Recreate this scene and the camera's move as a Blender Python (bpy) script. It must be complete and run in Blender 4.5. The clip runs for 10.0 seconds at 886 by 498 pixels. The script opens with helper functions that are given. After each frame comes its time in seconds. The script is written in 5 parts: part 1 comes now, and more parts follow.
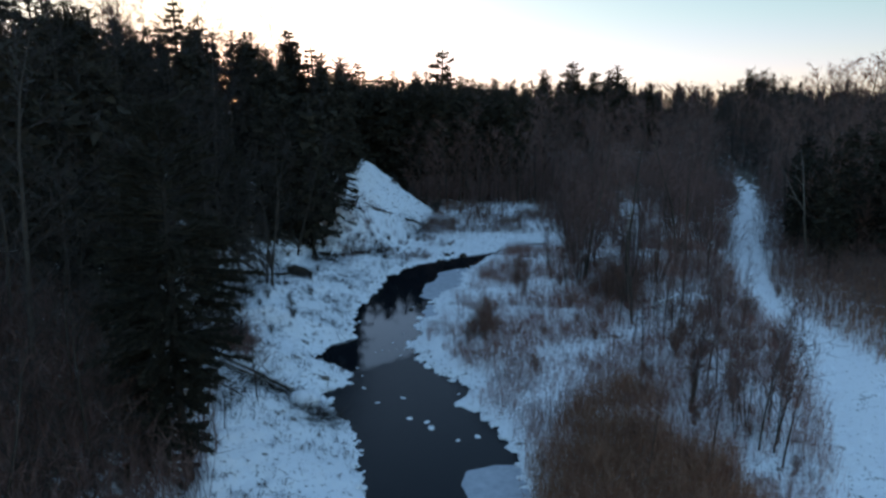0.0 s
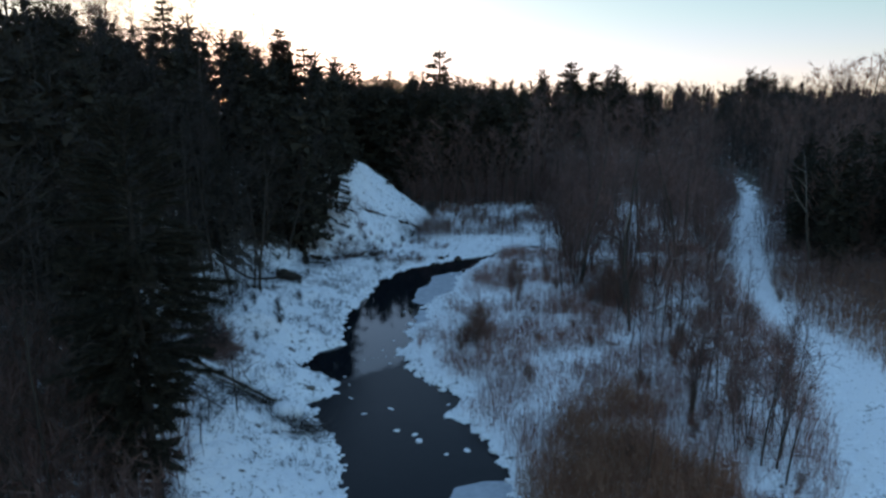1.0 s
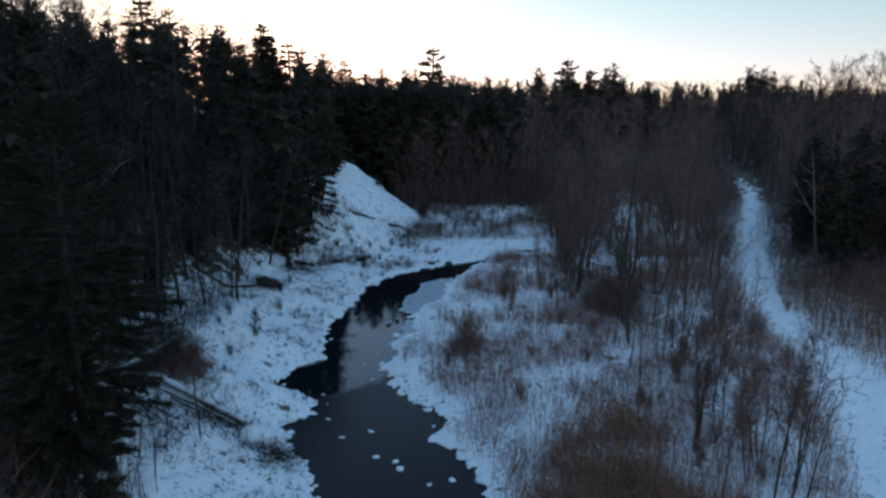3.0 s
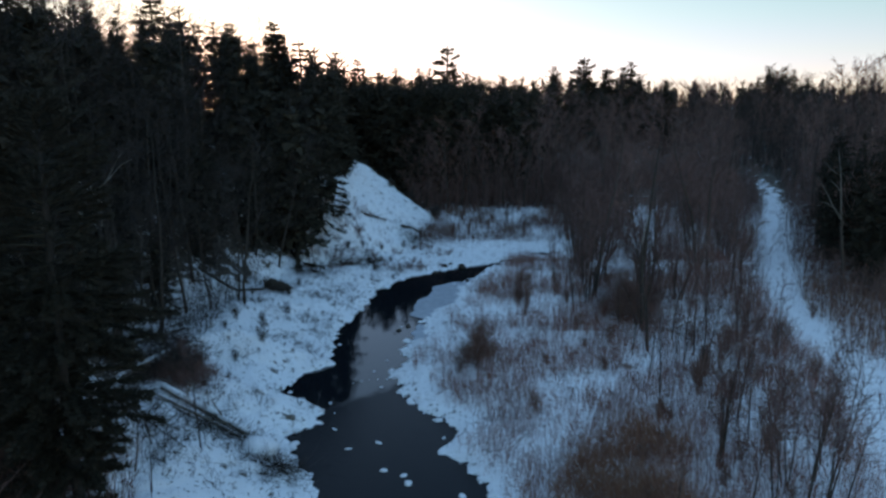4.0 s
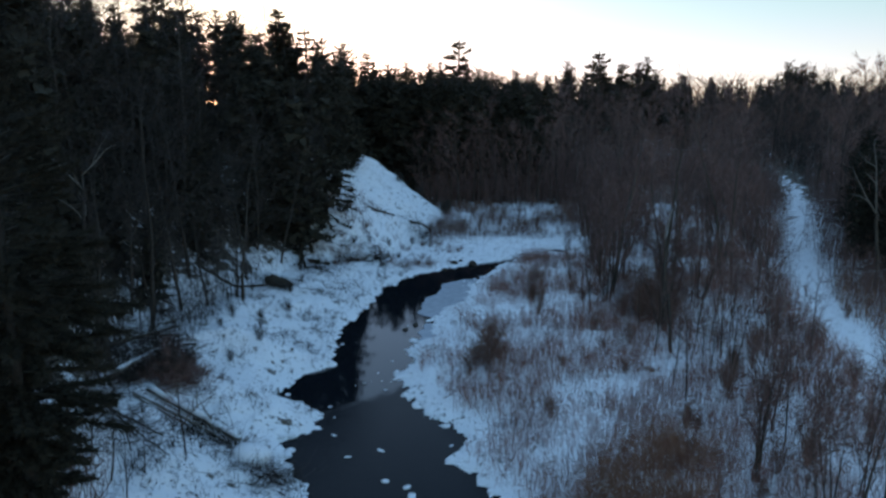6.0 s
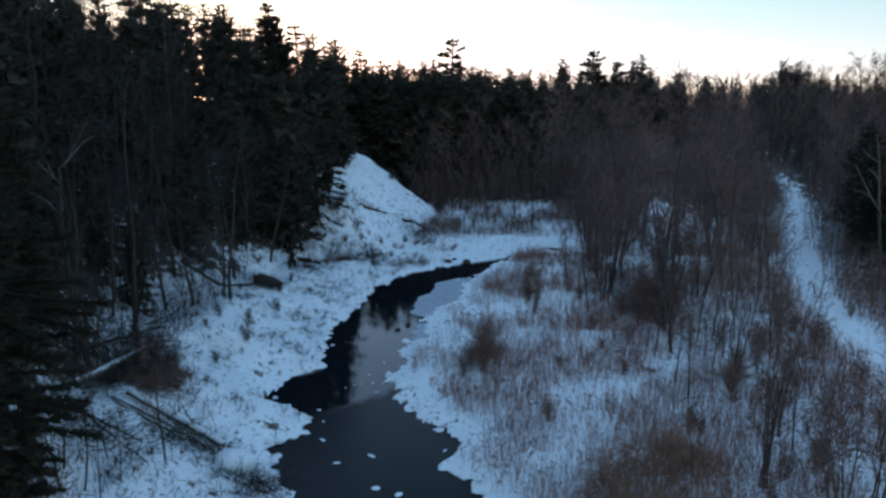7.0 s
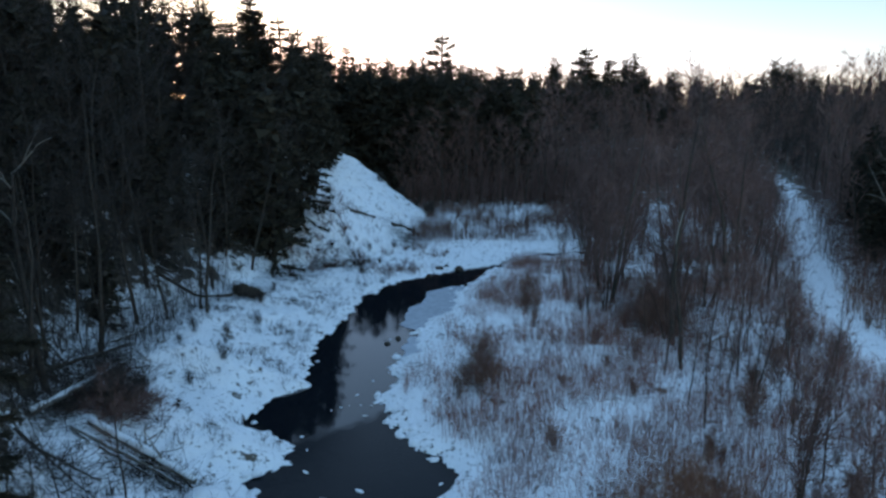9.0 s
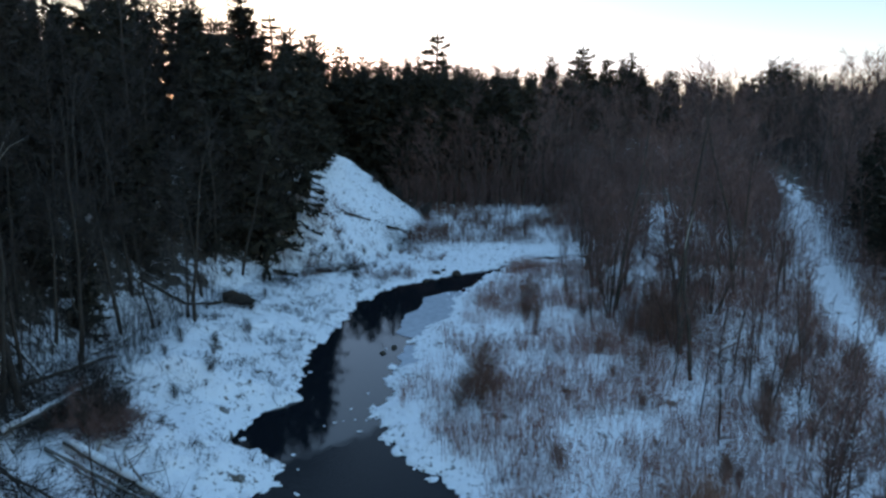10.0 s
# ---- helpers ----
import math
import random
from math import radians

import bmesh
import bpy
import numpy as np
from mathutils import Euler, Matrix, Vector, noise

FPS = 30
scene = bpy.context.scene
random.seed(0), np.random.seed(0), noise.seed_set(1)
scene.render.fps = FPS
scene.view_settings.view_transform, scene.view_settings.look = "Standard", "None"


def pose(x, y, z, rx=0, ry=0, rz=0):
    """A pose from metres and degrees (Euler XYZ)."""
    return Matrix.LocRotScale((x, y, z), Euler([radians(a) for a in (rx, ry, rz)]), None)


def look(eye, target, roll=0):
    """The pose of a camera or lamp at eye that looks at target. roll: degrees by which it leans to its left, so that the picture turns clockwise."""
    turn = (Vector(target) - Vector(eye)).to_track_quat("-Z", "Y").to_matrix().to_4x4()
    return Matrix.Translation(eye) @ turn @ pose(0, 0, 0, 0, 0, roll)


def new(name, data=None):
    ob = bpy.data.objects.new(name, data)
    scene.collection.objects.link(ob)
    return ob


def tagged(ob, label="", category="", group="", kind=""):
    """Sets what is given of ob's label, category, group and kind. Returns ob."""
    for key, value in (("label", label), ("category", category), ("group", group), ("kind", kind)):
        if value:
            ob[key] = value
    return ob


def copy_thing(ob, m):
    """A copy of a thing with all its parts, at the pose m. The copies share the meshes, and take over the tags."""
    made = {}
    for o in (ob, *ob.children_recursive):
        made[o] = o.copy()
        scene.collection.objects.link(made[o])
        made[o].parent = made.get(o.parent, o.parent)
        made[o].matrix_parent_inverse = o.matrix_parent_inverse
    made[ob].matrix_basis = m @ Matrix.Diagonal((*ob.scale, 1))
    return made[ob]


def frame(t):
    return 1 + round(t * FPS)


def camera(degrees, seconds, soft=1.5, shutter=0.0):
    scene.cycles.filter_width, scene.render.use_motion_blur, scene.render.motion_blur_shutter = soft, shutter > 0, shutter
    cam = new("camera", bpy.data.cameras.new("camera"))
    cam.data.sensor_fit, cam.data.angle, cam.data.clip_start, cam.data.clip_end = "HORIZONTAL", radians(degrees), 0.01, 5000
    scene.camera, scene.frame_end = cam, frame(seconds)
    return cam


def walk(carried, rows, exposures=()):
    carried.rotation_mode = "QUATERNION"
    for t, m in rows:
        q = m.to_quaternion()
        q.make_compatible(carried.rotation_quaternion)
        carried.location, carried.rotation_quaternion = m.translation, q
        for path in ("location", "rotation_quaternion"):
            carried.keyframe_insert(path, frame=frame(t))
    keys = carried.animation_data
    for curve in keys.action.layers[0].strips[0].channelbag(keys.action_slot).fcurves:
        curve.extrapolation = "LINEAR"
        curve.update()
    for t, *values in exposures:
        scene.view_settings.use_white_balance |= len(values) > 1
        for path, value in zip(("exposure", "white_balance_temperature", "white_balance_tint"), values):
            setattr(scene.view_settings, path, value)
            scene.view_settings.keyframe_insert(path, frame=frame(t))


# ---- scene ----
cam = camera(62, 10.0, soft=2.6)

# seconds, eye x y z, heading (left of +y), pitch, roll in degrees
ROWS = [
    (0.0, 0.00, -0.01, 16.97, -0.02, -13.83, -0.29),
    (0.5, 0.33, 0.73, 16.88, 0.07, -13.79, -0.35),
    (1.0, 0.58, 1.45, 16.83, 0.03, -13.78, -0.34),
    (1.5, 0.80, 2.15, 16.79, 0.02, -13.77, -0.35),
    (2.0, 0.97, 2.87, 16.73, -0.05, -13.78, -0.34),
    (2.5, 1.10, 3.62, 16.67, -0.12, -13.82, -0.34),
    (3.4, 1.27, 4.91, 16.59, -0.20, -13.86, -0.32),
    (3.8, 1.34, 5.48, 16.54, 0.13, -13.86, -0.35),
    (4.0, 1.36, 5.74, 16.47, 1.00, -13.84, -0.44),
    (4.2, 1.37, 5.98, 16.41, 1.72, -13.83, -0.50),
    (4.5, 1.39, 6.35, 16.29, 2.53, -13.83, -0.53),
    (5.0, 1.44, 6.96, 16.02, 2.35, -13.80, -0.54),
    (5.5, 1.47, 7.57, 15.76, 2.15, -13.79, -0.51),
    (7.0, 1.46, 9.36, 15.05, 1.45, -13.77, -0.42),
    (7.5, 1.41, 9.97, 14.95, 1.18, -13.78, -0.38),
    (8.0, 1.32, 10.63, 14.93, 0.94, -13.80, -0.33),
    (8.5, 1.23, 11.36, 14.91, 0.71, -13.81, -0.31),
    (9.0, 1.13, 12.15, 14.88, 0.48, -13.81, -0.29),
    (9.5, 1.04, 12.95, 14.82, 0.24, -13.80, -0.29),
    (10.0, 0.97, 13.77, 14.75, 0.07, -13.78, -0.33),
]


def flown(x, y, z, head, pitch, roll):
    ahead = Vector((-math.sin(radians(head)) * math.cos(radians(pitch)),
                    math.cos(radians(head)) * math.cos(radians(pitch)), math.sin(radians(pitch))))
    return look((x, y, z), Vector((x, y, z)) + ahead, roll)


walk(cam, [(t, flown(*r)) for t, *r in ROWS],
     exposures=[(0.0, 2.28, 10300, 13), (4.5, 2.33, 10300, 13), (7.0, 2.52, 10300, 13), (10.0, 2.68, 10300, 13)])

# ---- world and light: clear dusk, the sun just gone behind the far woods ----
world = bpy.data.worlds.new("dusk_sky")
scene.world = world
world.use_nodes = True
wn, wl = world.node_tree.nodes, world.node_tree.links
sky = wn.new("ShaderNodeTexSky")
sky.sky_type = "NISHITA"
sky.sun_disc = False
sky.sun_elevation = radians(6.5)
sky.sun_rotation = radians(-17)
sky.altitude = 200
sky.air_density, sky.dust_density, sky.ozone_density = 1.0, 0.35, 4.0
# the land falls away ahead, so the dome is tipped a little towards it
place = wn.new("ShaderNodeMapping")
place.inputs["Rotation"].default_value = (radians(5.5), 0, 0)
wl.new(wn.new("ShaderNodeTexCoord").outputs["Generated"], place.inputs["Vector"])
wl.new(place.outputs["Vector"], sky.inputs["Vector"])
# evening haze: it dims the sky low down and turns it pink towards the horizon
up = wn.new("ShaderNodeSeparateXYZ")
wl.new(wn.new("ShaderNodeTexCoord").outputs["Generated"], up.inputs[0])
haze = wn.new("ShaderNodeValToRGB")
haze.color_ramp.interpolation = "EASE"
for k, (at, tone) in enumerate([(0.0, (0.56, 0.395, 0.47)), (0.022, (0.55, 0.405, 0.445)), (0.075, (0.51, 0.425, 0.41)), (0.25, (0.54, 0.60, 0.69)), (0.6, (0.97, 1, 1))]):
    stop = haze.color_ramp.elements[k] if k < 2 else haze.color_ramp.elements.new(at)
    stop.position, stop.color = at, (*tone, 1)
wl.new(up.outputs["Z"], haze.inputs["Fac"])
veil = wn.new("ShaderNodeMix")
veil.data_type, veil.blend_type = "RGBA", "MULTIPLY"
veil.inputs["Factor"].default_value = 1.0
wl.new(sky.outputs[0], veil.inputs["A"])
wl.new(haze.outputs["Color"], veil.inputs["B"])
wl.new(veil.outputs["Result"], wn["Background"].inputs["Color"])
wn["Background"].inputs["Strength"].default_value = 0.15

sun = new("sun", bpy.data.lights.new("sun", "SUN"))
sun.data.energy, sun.data.angle, sun.data.color = 0.05, radians(12), (1.0, 0.8, 0.65)
sun.matrix_world = look((0, 0, 50), (0 + 14, -50, 46))


# ---- materials ----
def material(name):
    m = bpy.data.materials.new(name)
    m.use_nodes = True
    return m, m.node_tree.nodes, m.node_tree.links, m.node_tree.nodes["Principled BSDF"]


def noise_node(n, l, scale, detail=4.0, rough=0.55, coord=None):
    t = n.new("ShaderNodeTexNoise")
    t.inputs["Scale"].default_value, t.inputs["Detail"].default_value, t.inputs["Roughness"].default_value = scale, detail, rough
    if coord is not None:
        l.new(coord, t.inputs["Vector"])
    return t.outputs["Fac"]


def ramp(n, l, fac, stops):
    r = n.new("ShaderNodeValToRGB")
    e = r.color_ramp.elements
    while len(e) < len(stops):
        e.new(0.5)
    for k, (p, c) in enumerate(stops):
        e[k].position, e[k].color = p, (*c, 1) if len(c) == 3 else c
    l.new(fac, r.inputs["Fac"])
    return r.outputs["Color"]


def mixed(n, l, fac, a, b, kind="MIX"):
    m = n.new("ShaderNodeMix")
    m.data_type, m.blend_type = "RGBA", kind
    for sock, v in ((m.inputs["Factor"], fac), (m.inputs["A"], a), (m.inputs["B"], b)):
        if isinstance(v, (int, float)):
            sock.default_value = v
        elif isinstance(v, tuple):
            sock.default_value = (*v, 1)
        else:
            l.new(v, sock)
    return m.outputs["Result"]


def bumped(n, l, bsdf, height, strength, distance):
    b = n.new("ShaderNodeBump")
    b.inputs["Strength"].default_value, b.inputs["Distance"].default_value = strength, distance
    l.new(height, b.inputs["Height"])
    l.new(b.outputs["Normal"], bsdf.inputs["Normal"])


def make_snow(name, tint=(0.895, 0.905, 0.91), litter=0.60, packed=False):
    m, n, l, p = material(name)
    pos = n.new("ShaderNodeNewGeometry").outputs["Position"]
    grain = noise_node(n, l, 9.0, 6, 0.7, pos)
    patch = noise_node(n, l, 0.9, 6, 0.72, pos)
    white = mixed(n, l, grain, tuple(c * 0.9 for c in tint), tint)
    dirt = ramp(n, l, grain, [(0.35, (0.05, 0.04, 0.032)), (0.65, (0.16, 0.125, 0.095))])
    # under the woods the litter is thickened to paint in the trees' shade as well
    wood = n.new("ShaderNodeAttribute")
    wood.attribute_name = "litter_and_shade"
    add = n.new("ShaderNodeMath")
    add.operation = "MULTIPLY_ADD"
    add.inputs[1].default_value = 0.23
    l.new(wood.outputs["Fac"], add.inputs[0])
    l.new(patch, add.inputs[2])
    mask = ramp(n, l, add.outputs[0], [(litter, (0, 0, 0)), (litter + 0.05, (1, 1, 1))])
    speck = ramp(n, l, noise_node(n, l, 3.6, 5, 0.75, pos), [(litter - 0.02, (0, 0, 0)), (litter + 0.03, (1, 1, 1))])
    l.new(mixed(n, l, speck, mixed(n, l, mask, white, dirt), dirt), p.inputs["Base Color"])
    p.inputs["Roughness"].default_value = 0.75
    p.inputs["Specular IOR Level"].default_value = 0.25
    lumps = noise_node(n, l, 3.2 if not packed else 5.5, 5, 0.6, pos)
    bumped(n, l, p, lumps, 0.75, 0.22 if not packed else 0.16)
    return m


def make_water():
    m, n, l, p = material("river_water")
    pos = n.new("ShaderNodeNewGeometry").outputs["Position"]
    p.inputs["Base Color"].default_value = (0.006, 0.009, 0.012, 1)
    p.inputs["Roughness"].default_value = 0.04
    p.inputs["IOR"].default_value = 1.333
    l.new(ramp(n, l, noise_node(n, l, 0.25, 3, 0.5, pos), [(0.35, (0.012, 0.012, 0.012)), (0.7, (0.045, 0.045, 0.045))]), p.inputs["Roughness"])
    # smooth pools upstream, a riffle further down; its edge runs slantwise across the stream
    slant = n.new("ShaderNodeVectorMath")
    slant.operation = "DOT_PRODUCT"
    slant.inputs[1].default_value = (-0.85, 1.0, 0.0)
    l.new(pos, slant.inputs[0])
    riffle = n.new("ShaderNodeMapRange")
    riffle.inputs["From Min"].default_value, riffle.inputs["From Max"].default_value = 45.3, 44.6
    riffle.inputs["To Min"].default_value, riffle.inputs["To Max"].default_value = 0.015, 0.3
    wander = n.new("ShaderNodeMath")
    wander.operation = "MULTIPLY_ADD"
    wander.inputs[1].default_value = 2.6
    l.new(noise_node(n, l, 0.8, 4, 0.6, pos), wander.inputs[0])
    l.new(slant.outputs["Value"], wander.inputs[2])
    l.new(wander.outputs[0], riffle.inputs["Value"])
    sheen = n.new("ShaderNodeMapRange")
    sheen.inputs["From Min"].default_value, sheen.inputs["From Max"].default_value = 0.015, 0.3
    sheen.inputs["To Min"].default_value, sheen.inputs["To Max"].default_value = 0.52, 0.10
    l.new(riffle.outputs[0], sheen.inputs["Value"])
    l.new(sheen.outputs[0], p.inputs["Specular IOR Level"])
    b = n.new("ShaderNodeBump")
    b.inputs["Distance"].default_value = 0.05
    l.new(riffle.outputs[0], b.inputs["Strength"])
    l.new(noise_node(n, l, 8.0, 3, 0.55, pos), b.inputs["Height"])
    l.new(b.outputs["Normal"], p.inputs["Normal"])
    return m


def make_plain(name, dark, light, scale=6.0, rough=0.85, bump=0.4, depth=0.02, by_object=0.3):
    """A rough natural surface between two colours, varied from thing to thing."""
    m, n, l, p = material(name)
    pos = n.new("ShaderNodeTexCoord").outputs["Object"]
    info = n.new("ShaderNodeObjectInfo").outputs["Random"]
    g = noise_node(n, l, scale, 5, 0.65, pos)
    base = ramp(n, l, g, [(0.3, dark), (0.7, light)])
    vary = ramp(n, l, info, [(0.0, (1 - by_object,) * 3), (1.0, (1.0, 1.0, 1.0))])
    l.new(mixed(n, l, 1.0, base, vary, "MULTIPLY"), p.inputs["Base Color"])
    p.inputs["Roughness"].default_value = rough
    p.inputs["Specular IOR Level"].default_value = 0.15
    if bump:
        bumped(n, l, p, g, bump, depth)
    return m


def make_islands(name, a, b, c, rough=0.8):
    """Leaves, needles and stalks: the colour changes from one to the next."""
    m, n, l, p = material(name)
    isl = n.new("ShaderNodeNewGeometry").outputs["Random Per Island"]
    info = n.new("ShaderNodeObjectInfo").outputs["Random"]
    base = ramp(n, l, isl, [(0.0, a), (0.55, b), (1.0, c)])
    vary = ramp(n, l, info, [(0.0, (0.6, 0.6, 0.6)), (1.0, (1.0, 1.0, 1.0))])
    l.new(mixed(n, l, 1.0, base, vary, "MULTIPLY"), p.inputs["Base Color"])
    p.inputs["Roughness"].default_value = rough
    p.inputs["Specular IOR Level"].default_value = 0.15
    return m


SNOW = make_snow("snow")
PATH_SNOW = make_snow("trodden_snow", (0.855, 0.86, 0.865), 0.62, True)
CLEAN_SNOW = make_snow("clean_snow", (0.86, 0.87, 0.88), 0.9)
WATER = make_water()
ICE = make_plain("river_ice", (0.30, 0.34, 0.38), (0.46, 0.50, 0.54), 2.0, 0.45, 0.15, 0.01, 0.1)
BARK = make_plain("grey_brown_bark", (0.035, 0.027, 0.022), (0.105, 0.082, 0.066), 9.0)
DARK_BARK = make_plain("dark_conifer_bark", (0.016, 0.013, 0.011), (0.05, 0.041, 0.034), 9.0)
PALE_BARK = make_plain("pale_dead_wood", (0.16, 0.14, 0.12), (0.34, 0.30, 0.26), 7.0)
GREY_BARK = make_plain("weathered_grey_wood", (0.08, 0.068, 0.058), (0.19, 0.165, 0.14), 7.0)
TWIG = make_islands("brown_twigs", (0.125, 0.061, 0.052), (0.195, 0.100, 0.084), (0.27, 0.155, 0.130))
# grey-brown twigs, darker than the brown ones: the woods' shade is in this colour
GREY_SHADED_TWIG = make_islands("grey_shaded_twigs", (0.030, 0.023, 0.020), (0.050, 0.038, 0.033), (0.078, 0.060, 0.051))
RED_TWIG = make_islands("red_brown_twigs", (0.14, 0.066, 0.053), (0.215, 0.106, 0.082), (0.32, 0.172, 0.13))
NEEDLE = make_islands("dark_green_needles", (0.027, 0.022, 0.016), (0.044, 0.037, 0.026), (0.064, 0.054, 0.037))
STRAW = make_islands("dry_stalks", (0.26, 0.092, 0.070), (0.44, 0.168, 0.128), (0.58, 0.30, 0.235))
REED = make_islands("brown_dry_weeds", (0.29, 0.112, 0.068), (0.43, 0.18, 0.112), (0.58, 0.30, 0.20))


# ---- mesh helpers ----
def tri_mesh(name, verts, tris):
    verts, tris = np.asarray(verts, np.float32), np.asarray(tris, np.int32)
    me = bpy.data.meshes.new(name)
    me.vertices.add(len(verts))
    me.vertices.foreach_set("co", verts.ravel())
    me.loops.add(tris.size)
    me.loops.foreach_set("vertex_index", tris.ravel())
    me.polygons.add(len(tris))
    me.polygons.foreach_set("loop_start", np.arange(0, tris.size, 3, dtype=np.int32))
    me.update(calc_edges=True)
    return me


def part(name, me, mat, parent=None, label="", smooth=False):
    """One mesh object, under a thing or a part."""
    if isinstance(me, bmesh.types.BMesh):
        bm, me = me, bpy.data.meshes.new(name)
        bm.to_mesh(me)
        bm.free()
    if not me.materials:
        me.materials.append(mat)
    if smooth:
        me.polygons.foreach_set("use_smooth", np.ones(len(me.polygons), bool))
    ob = new(name, me)
    if parent is not None:
        ob.parent = parent
    return tagged(ob, label)


def rods(a, b, ra, rb, k=3):
    """Tapered rods from a to b; those with no end radius are spikes. Returns vertices and triangles."""
    a, b = np.asarray(a, float).reshape(-1, 3), np.asarray(b, float).reshape(-1, 3)
    n = len(a)
    ra, rb = np.broadcast_to(np.asarray(ra, float), n), np.broadcast_to(np.asarray(rb, float), n)
    d = b - a
    d = d / np.maximum(np.linalg.norm(d, axis=1, keepdims=True), 1e-6)
    side = np.cross(d, np.where(np.abs(d[:, 2:]) > 0.9, (1.0, 0, 0), (0, 0, 1.0)))
    side /= np.maximum(np.linalg.norm(side, axis=1, keepdims=True), 1e-6)
    other = np.cross(d, side)
    ang = np.arange(k) * 2 * np.pi / k
    ring = np.cos(ang)[None, :, None] * side[:, None] + np.sin(ang)[None, :, None] * other[:, None]
    spike = bool(np.all(rb <= 0))
    low = a[:, None] + ring * ra[:, None, None]
    j = np.arange(k)
    if spike:
        v = np.concatenate([low, b[:, None]], 1)
        f = np.stack([j, (j + 1) % k, np.full(k, k)], 1)
    else:
        v = np.concatenate([low, b[:, None] + ring * rb[:, None, None]], 1)
        f = np.concatenate([np.stack([j, (j + 1) % k, (j + 1) % k + k], 1), np.stack([j, (j + 1) % k + k, j + k], 1)])
    per = v.shape[1]
    return v.reshape(-1, 3), (f[None] + (np.arange(n) * per)[:, None, None]).reshape(-1, 3)


def tube(path, radii, k=6):
    """One closed bent rod along a path."""
    path, radii = np.asarray(path, float), np.asarray(radii, float)
    n = len(path)
    d = np.gradient(path, axis=0)
    d /= np.maximum(np.linalg.norm(d, axis=1, keepdims=True), 1e-6)
    ref = (1.0, 0, 0) if abs(d[0, 2]) > 0.7 else (0, 0, 1.0)
    side = np.cross(d, ref)
    side /= np.maximum(np.linalg.norm(side, axis=1, keepdims=True), 1e-6)
    other = np.cross(d, side)
    ang = np.arange(k) * 2 * np.pi / k
    v = path[:, None] + (np.cos(ang)[None, :, None] * side[:, None] + np.sin(ang)[None, :, None] * other[:, None]) * radii[:, None, None]
    v = np.concatenate([v.reshape(-1, 3), path[:1], path[-1:]])
    f = []
    for i in range(n - 1):
        for j in range(k):
            a, c = i * k + j, i * k + (j + 1) % k
            f += [(a, c, c + k), (a, c + k, a + k)]
    for j in range(k):
        f += [((j + 1) % k, j, n * k), ((n - 1) * k + j, (n - 1) * k + (j + 1) % k, n * k + 1)]
    return v, np.array(f)


def blades(a, b, width, tilt):
    """Flat pointed sprays from a to b, one triangle each."""
    d = b - a
    d = d / np.maximum(np.linalg.norm(d, axis=1, keepdims=True), 1e-6)
    side = np.cross(d, (0, 0, 1.0))
    side /= np.maximum(np.linalg.norm(side, axis=1, keepdims=True), 1e-6)
    side = side * np.cos(tilt)[:, None] + np.cross(d, side) * np.sin(tilt)[:, None]
    w = side * width[:, None]
    v = np.stack([a - w * 0.5 + d * 0.0, a + w * 0.5, b], 1).reshape(-1, 3)
    return v, np.arange(len(a) * 3).reshape(-1, 3)


def joined(pieces):
    vs, fs, at = [], [], 0
    for v, f in pieces:
        vs.append(v)
        fs.append(f + at)
        at += len(v)
    return np.concatenate(vs), np.concatenate(fs)


def lattice(x, y, seed):
    """Smooth random heights from 0 to 1 at x, y."""
    def corner(i, j):
        h = (i.astype(np.int64) * 374761393 + j.astype(np.int64) * 668265263 + seed * 974711) & 0x7FFFFFFF
        h = ((h ^ (h >> 13)) * 1274126177) & 0x7FFFFFFF
        return ((h ^ (h >> 16)) & 0xFFFF) / 65535.0
    i, j = np.floor(x), np.floor(y)
    u, v = x - i, y - j
    u, v = u * u * (3 - 2 * u), v * v * (3 - 2 * v)
    return (corner(i, j) * (1 - u) + corner(i + 1, j) * u) * (1 - v) + (corner(i, j + 1) * (1 - u) + corner(i + 1, j + 1) * u) * v


def rough(x, y, seed, octaves=3):
    total, size = 0, 0
    for k in range(octaves):
        total = total + (lattice(x * 2**k + 17 * k, y * 2**k, seed + k) - 0.5) * 0.5**k
        size += 0.5**k
    return total / size


# ---- the lie of the land ----
RIVER_Y_L = (-80, 20, 26.7, 30.4, 32.3, 33.8, 36.5, 37.8, 39.4, 40.5, 42, 43.6, 45.1, 47, 51, 54.5, 58.3, 60.3, 63, 65.7, 67.5, 68.8)
RIVER_X_L = (-4, -2.6, -3.2, -4.1, -4.3, -5.1, -6.5, -5.2, -5.3, -7.5, -7.6, -7.2, -5.4, -6.2, -6.1, -5.4, -4.8, -4.1, -2.3, 1.4, 4.6, 6.3)
RIVER_Y_R = (-80, 20, 26, 30, 31.9, 34, 35.2, 36.9, 38.3, 39.3, 41.4, 43.8, 45, 47, 48.9, 49.4, 51, 52.8, 54.6, 56.5, 59.3, 61, 64.4, 66.1, 68.8)
RIVER_X_R = (2, 3.6, 3.3, 3.0, 2.8, 1.9, 0.7, 1.2, 0.6, -0.6, -1.5, -2.2, -1.7, -1.9, -1.4, -0.7, -0.6, -0.7, 0.15, 1.15, 1.6, 2.0, 3.5, 4.6, 6.3)
PATH_Y = (-60, 10, 24, 30, 38, 46, 53.5, 62, 74, 87, 97, 105)
PATH_X = (10, 14.5, 17.8, 20.2, 22.2, 22.6, 23.6, 26.6, 30.8, 36.8, 40.4, 42)
PATH_W = (3.0, 3.2, 3.6, 3.4, 2.4, 1.5, 1.6, 1.8, 1.7, 1.6, 2.0, 0.15)
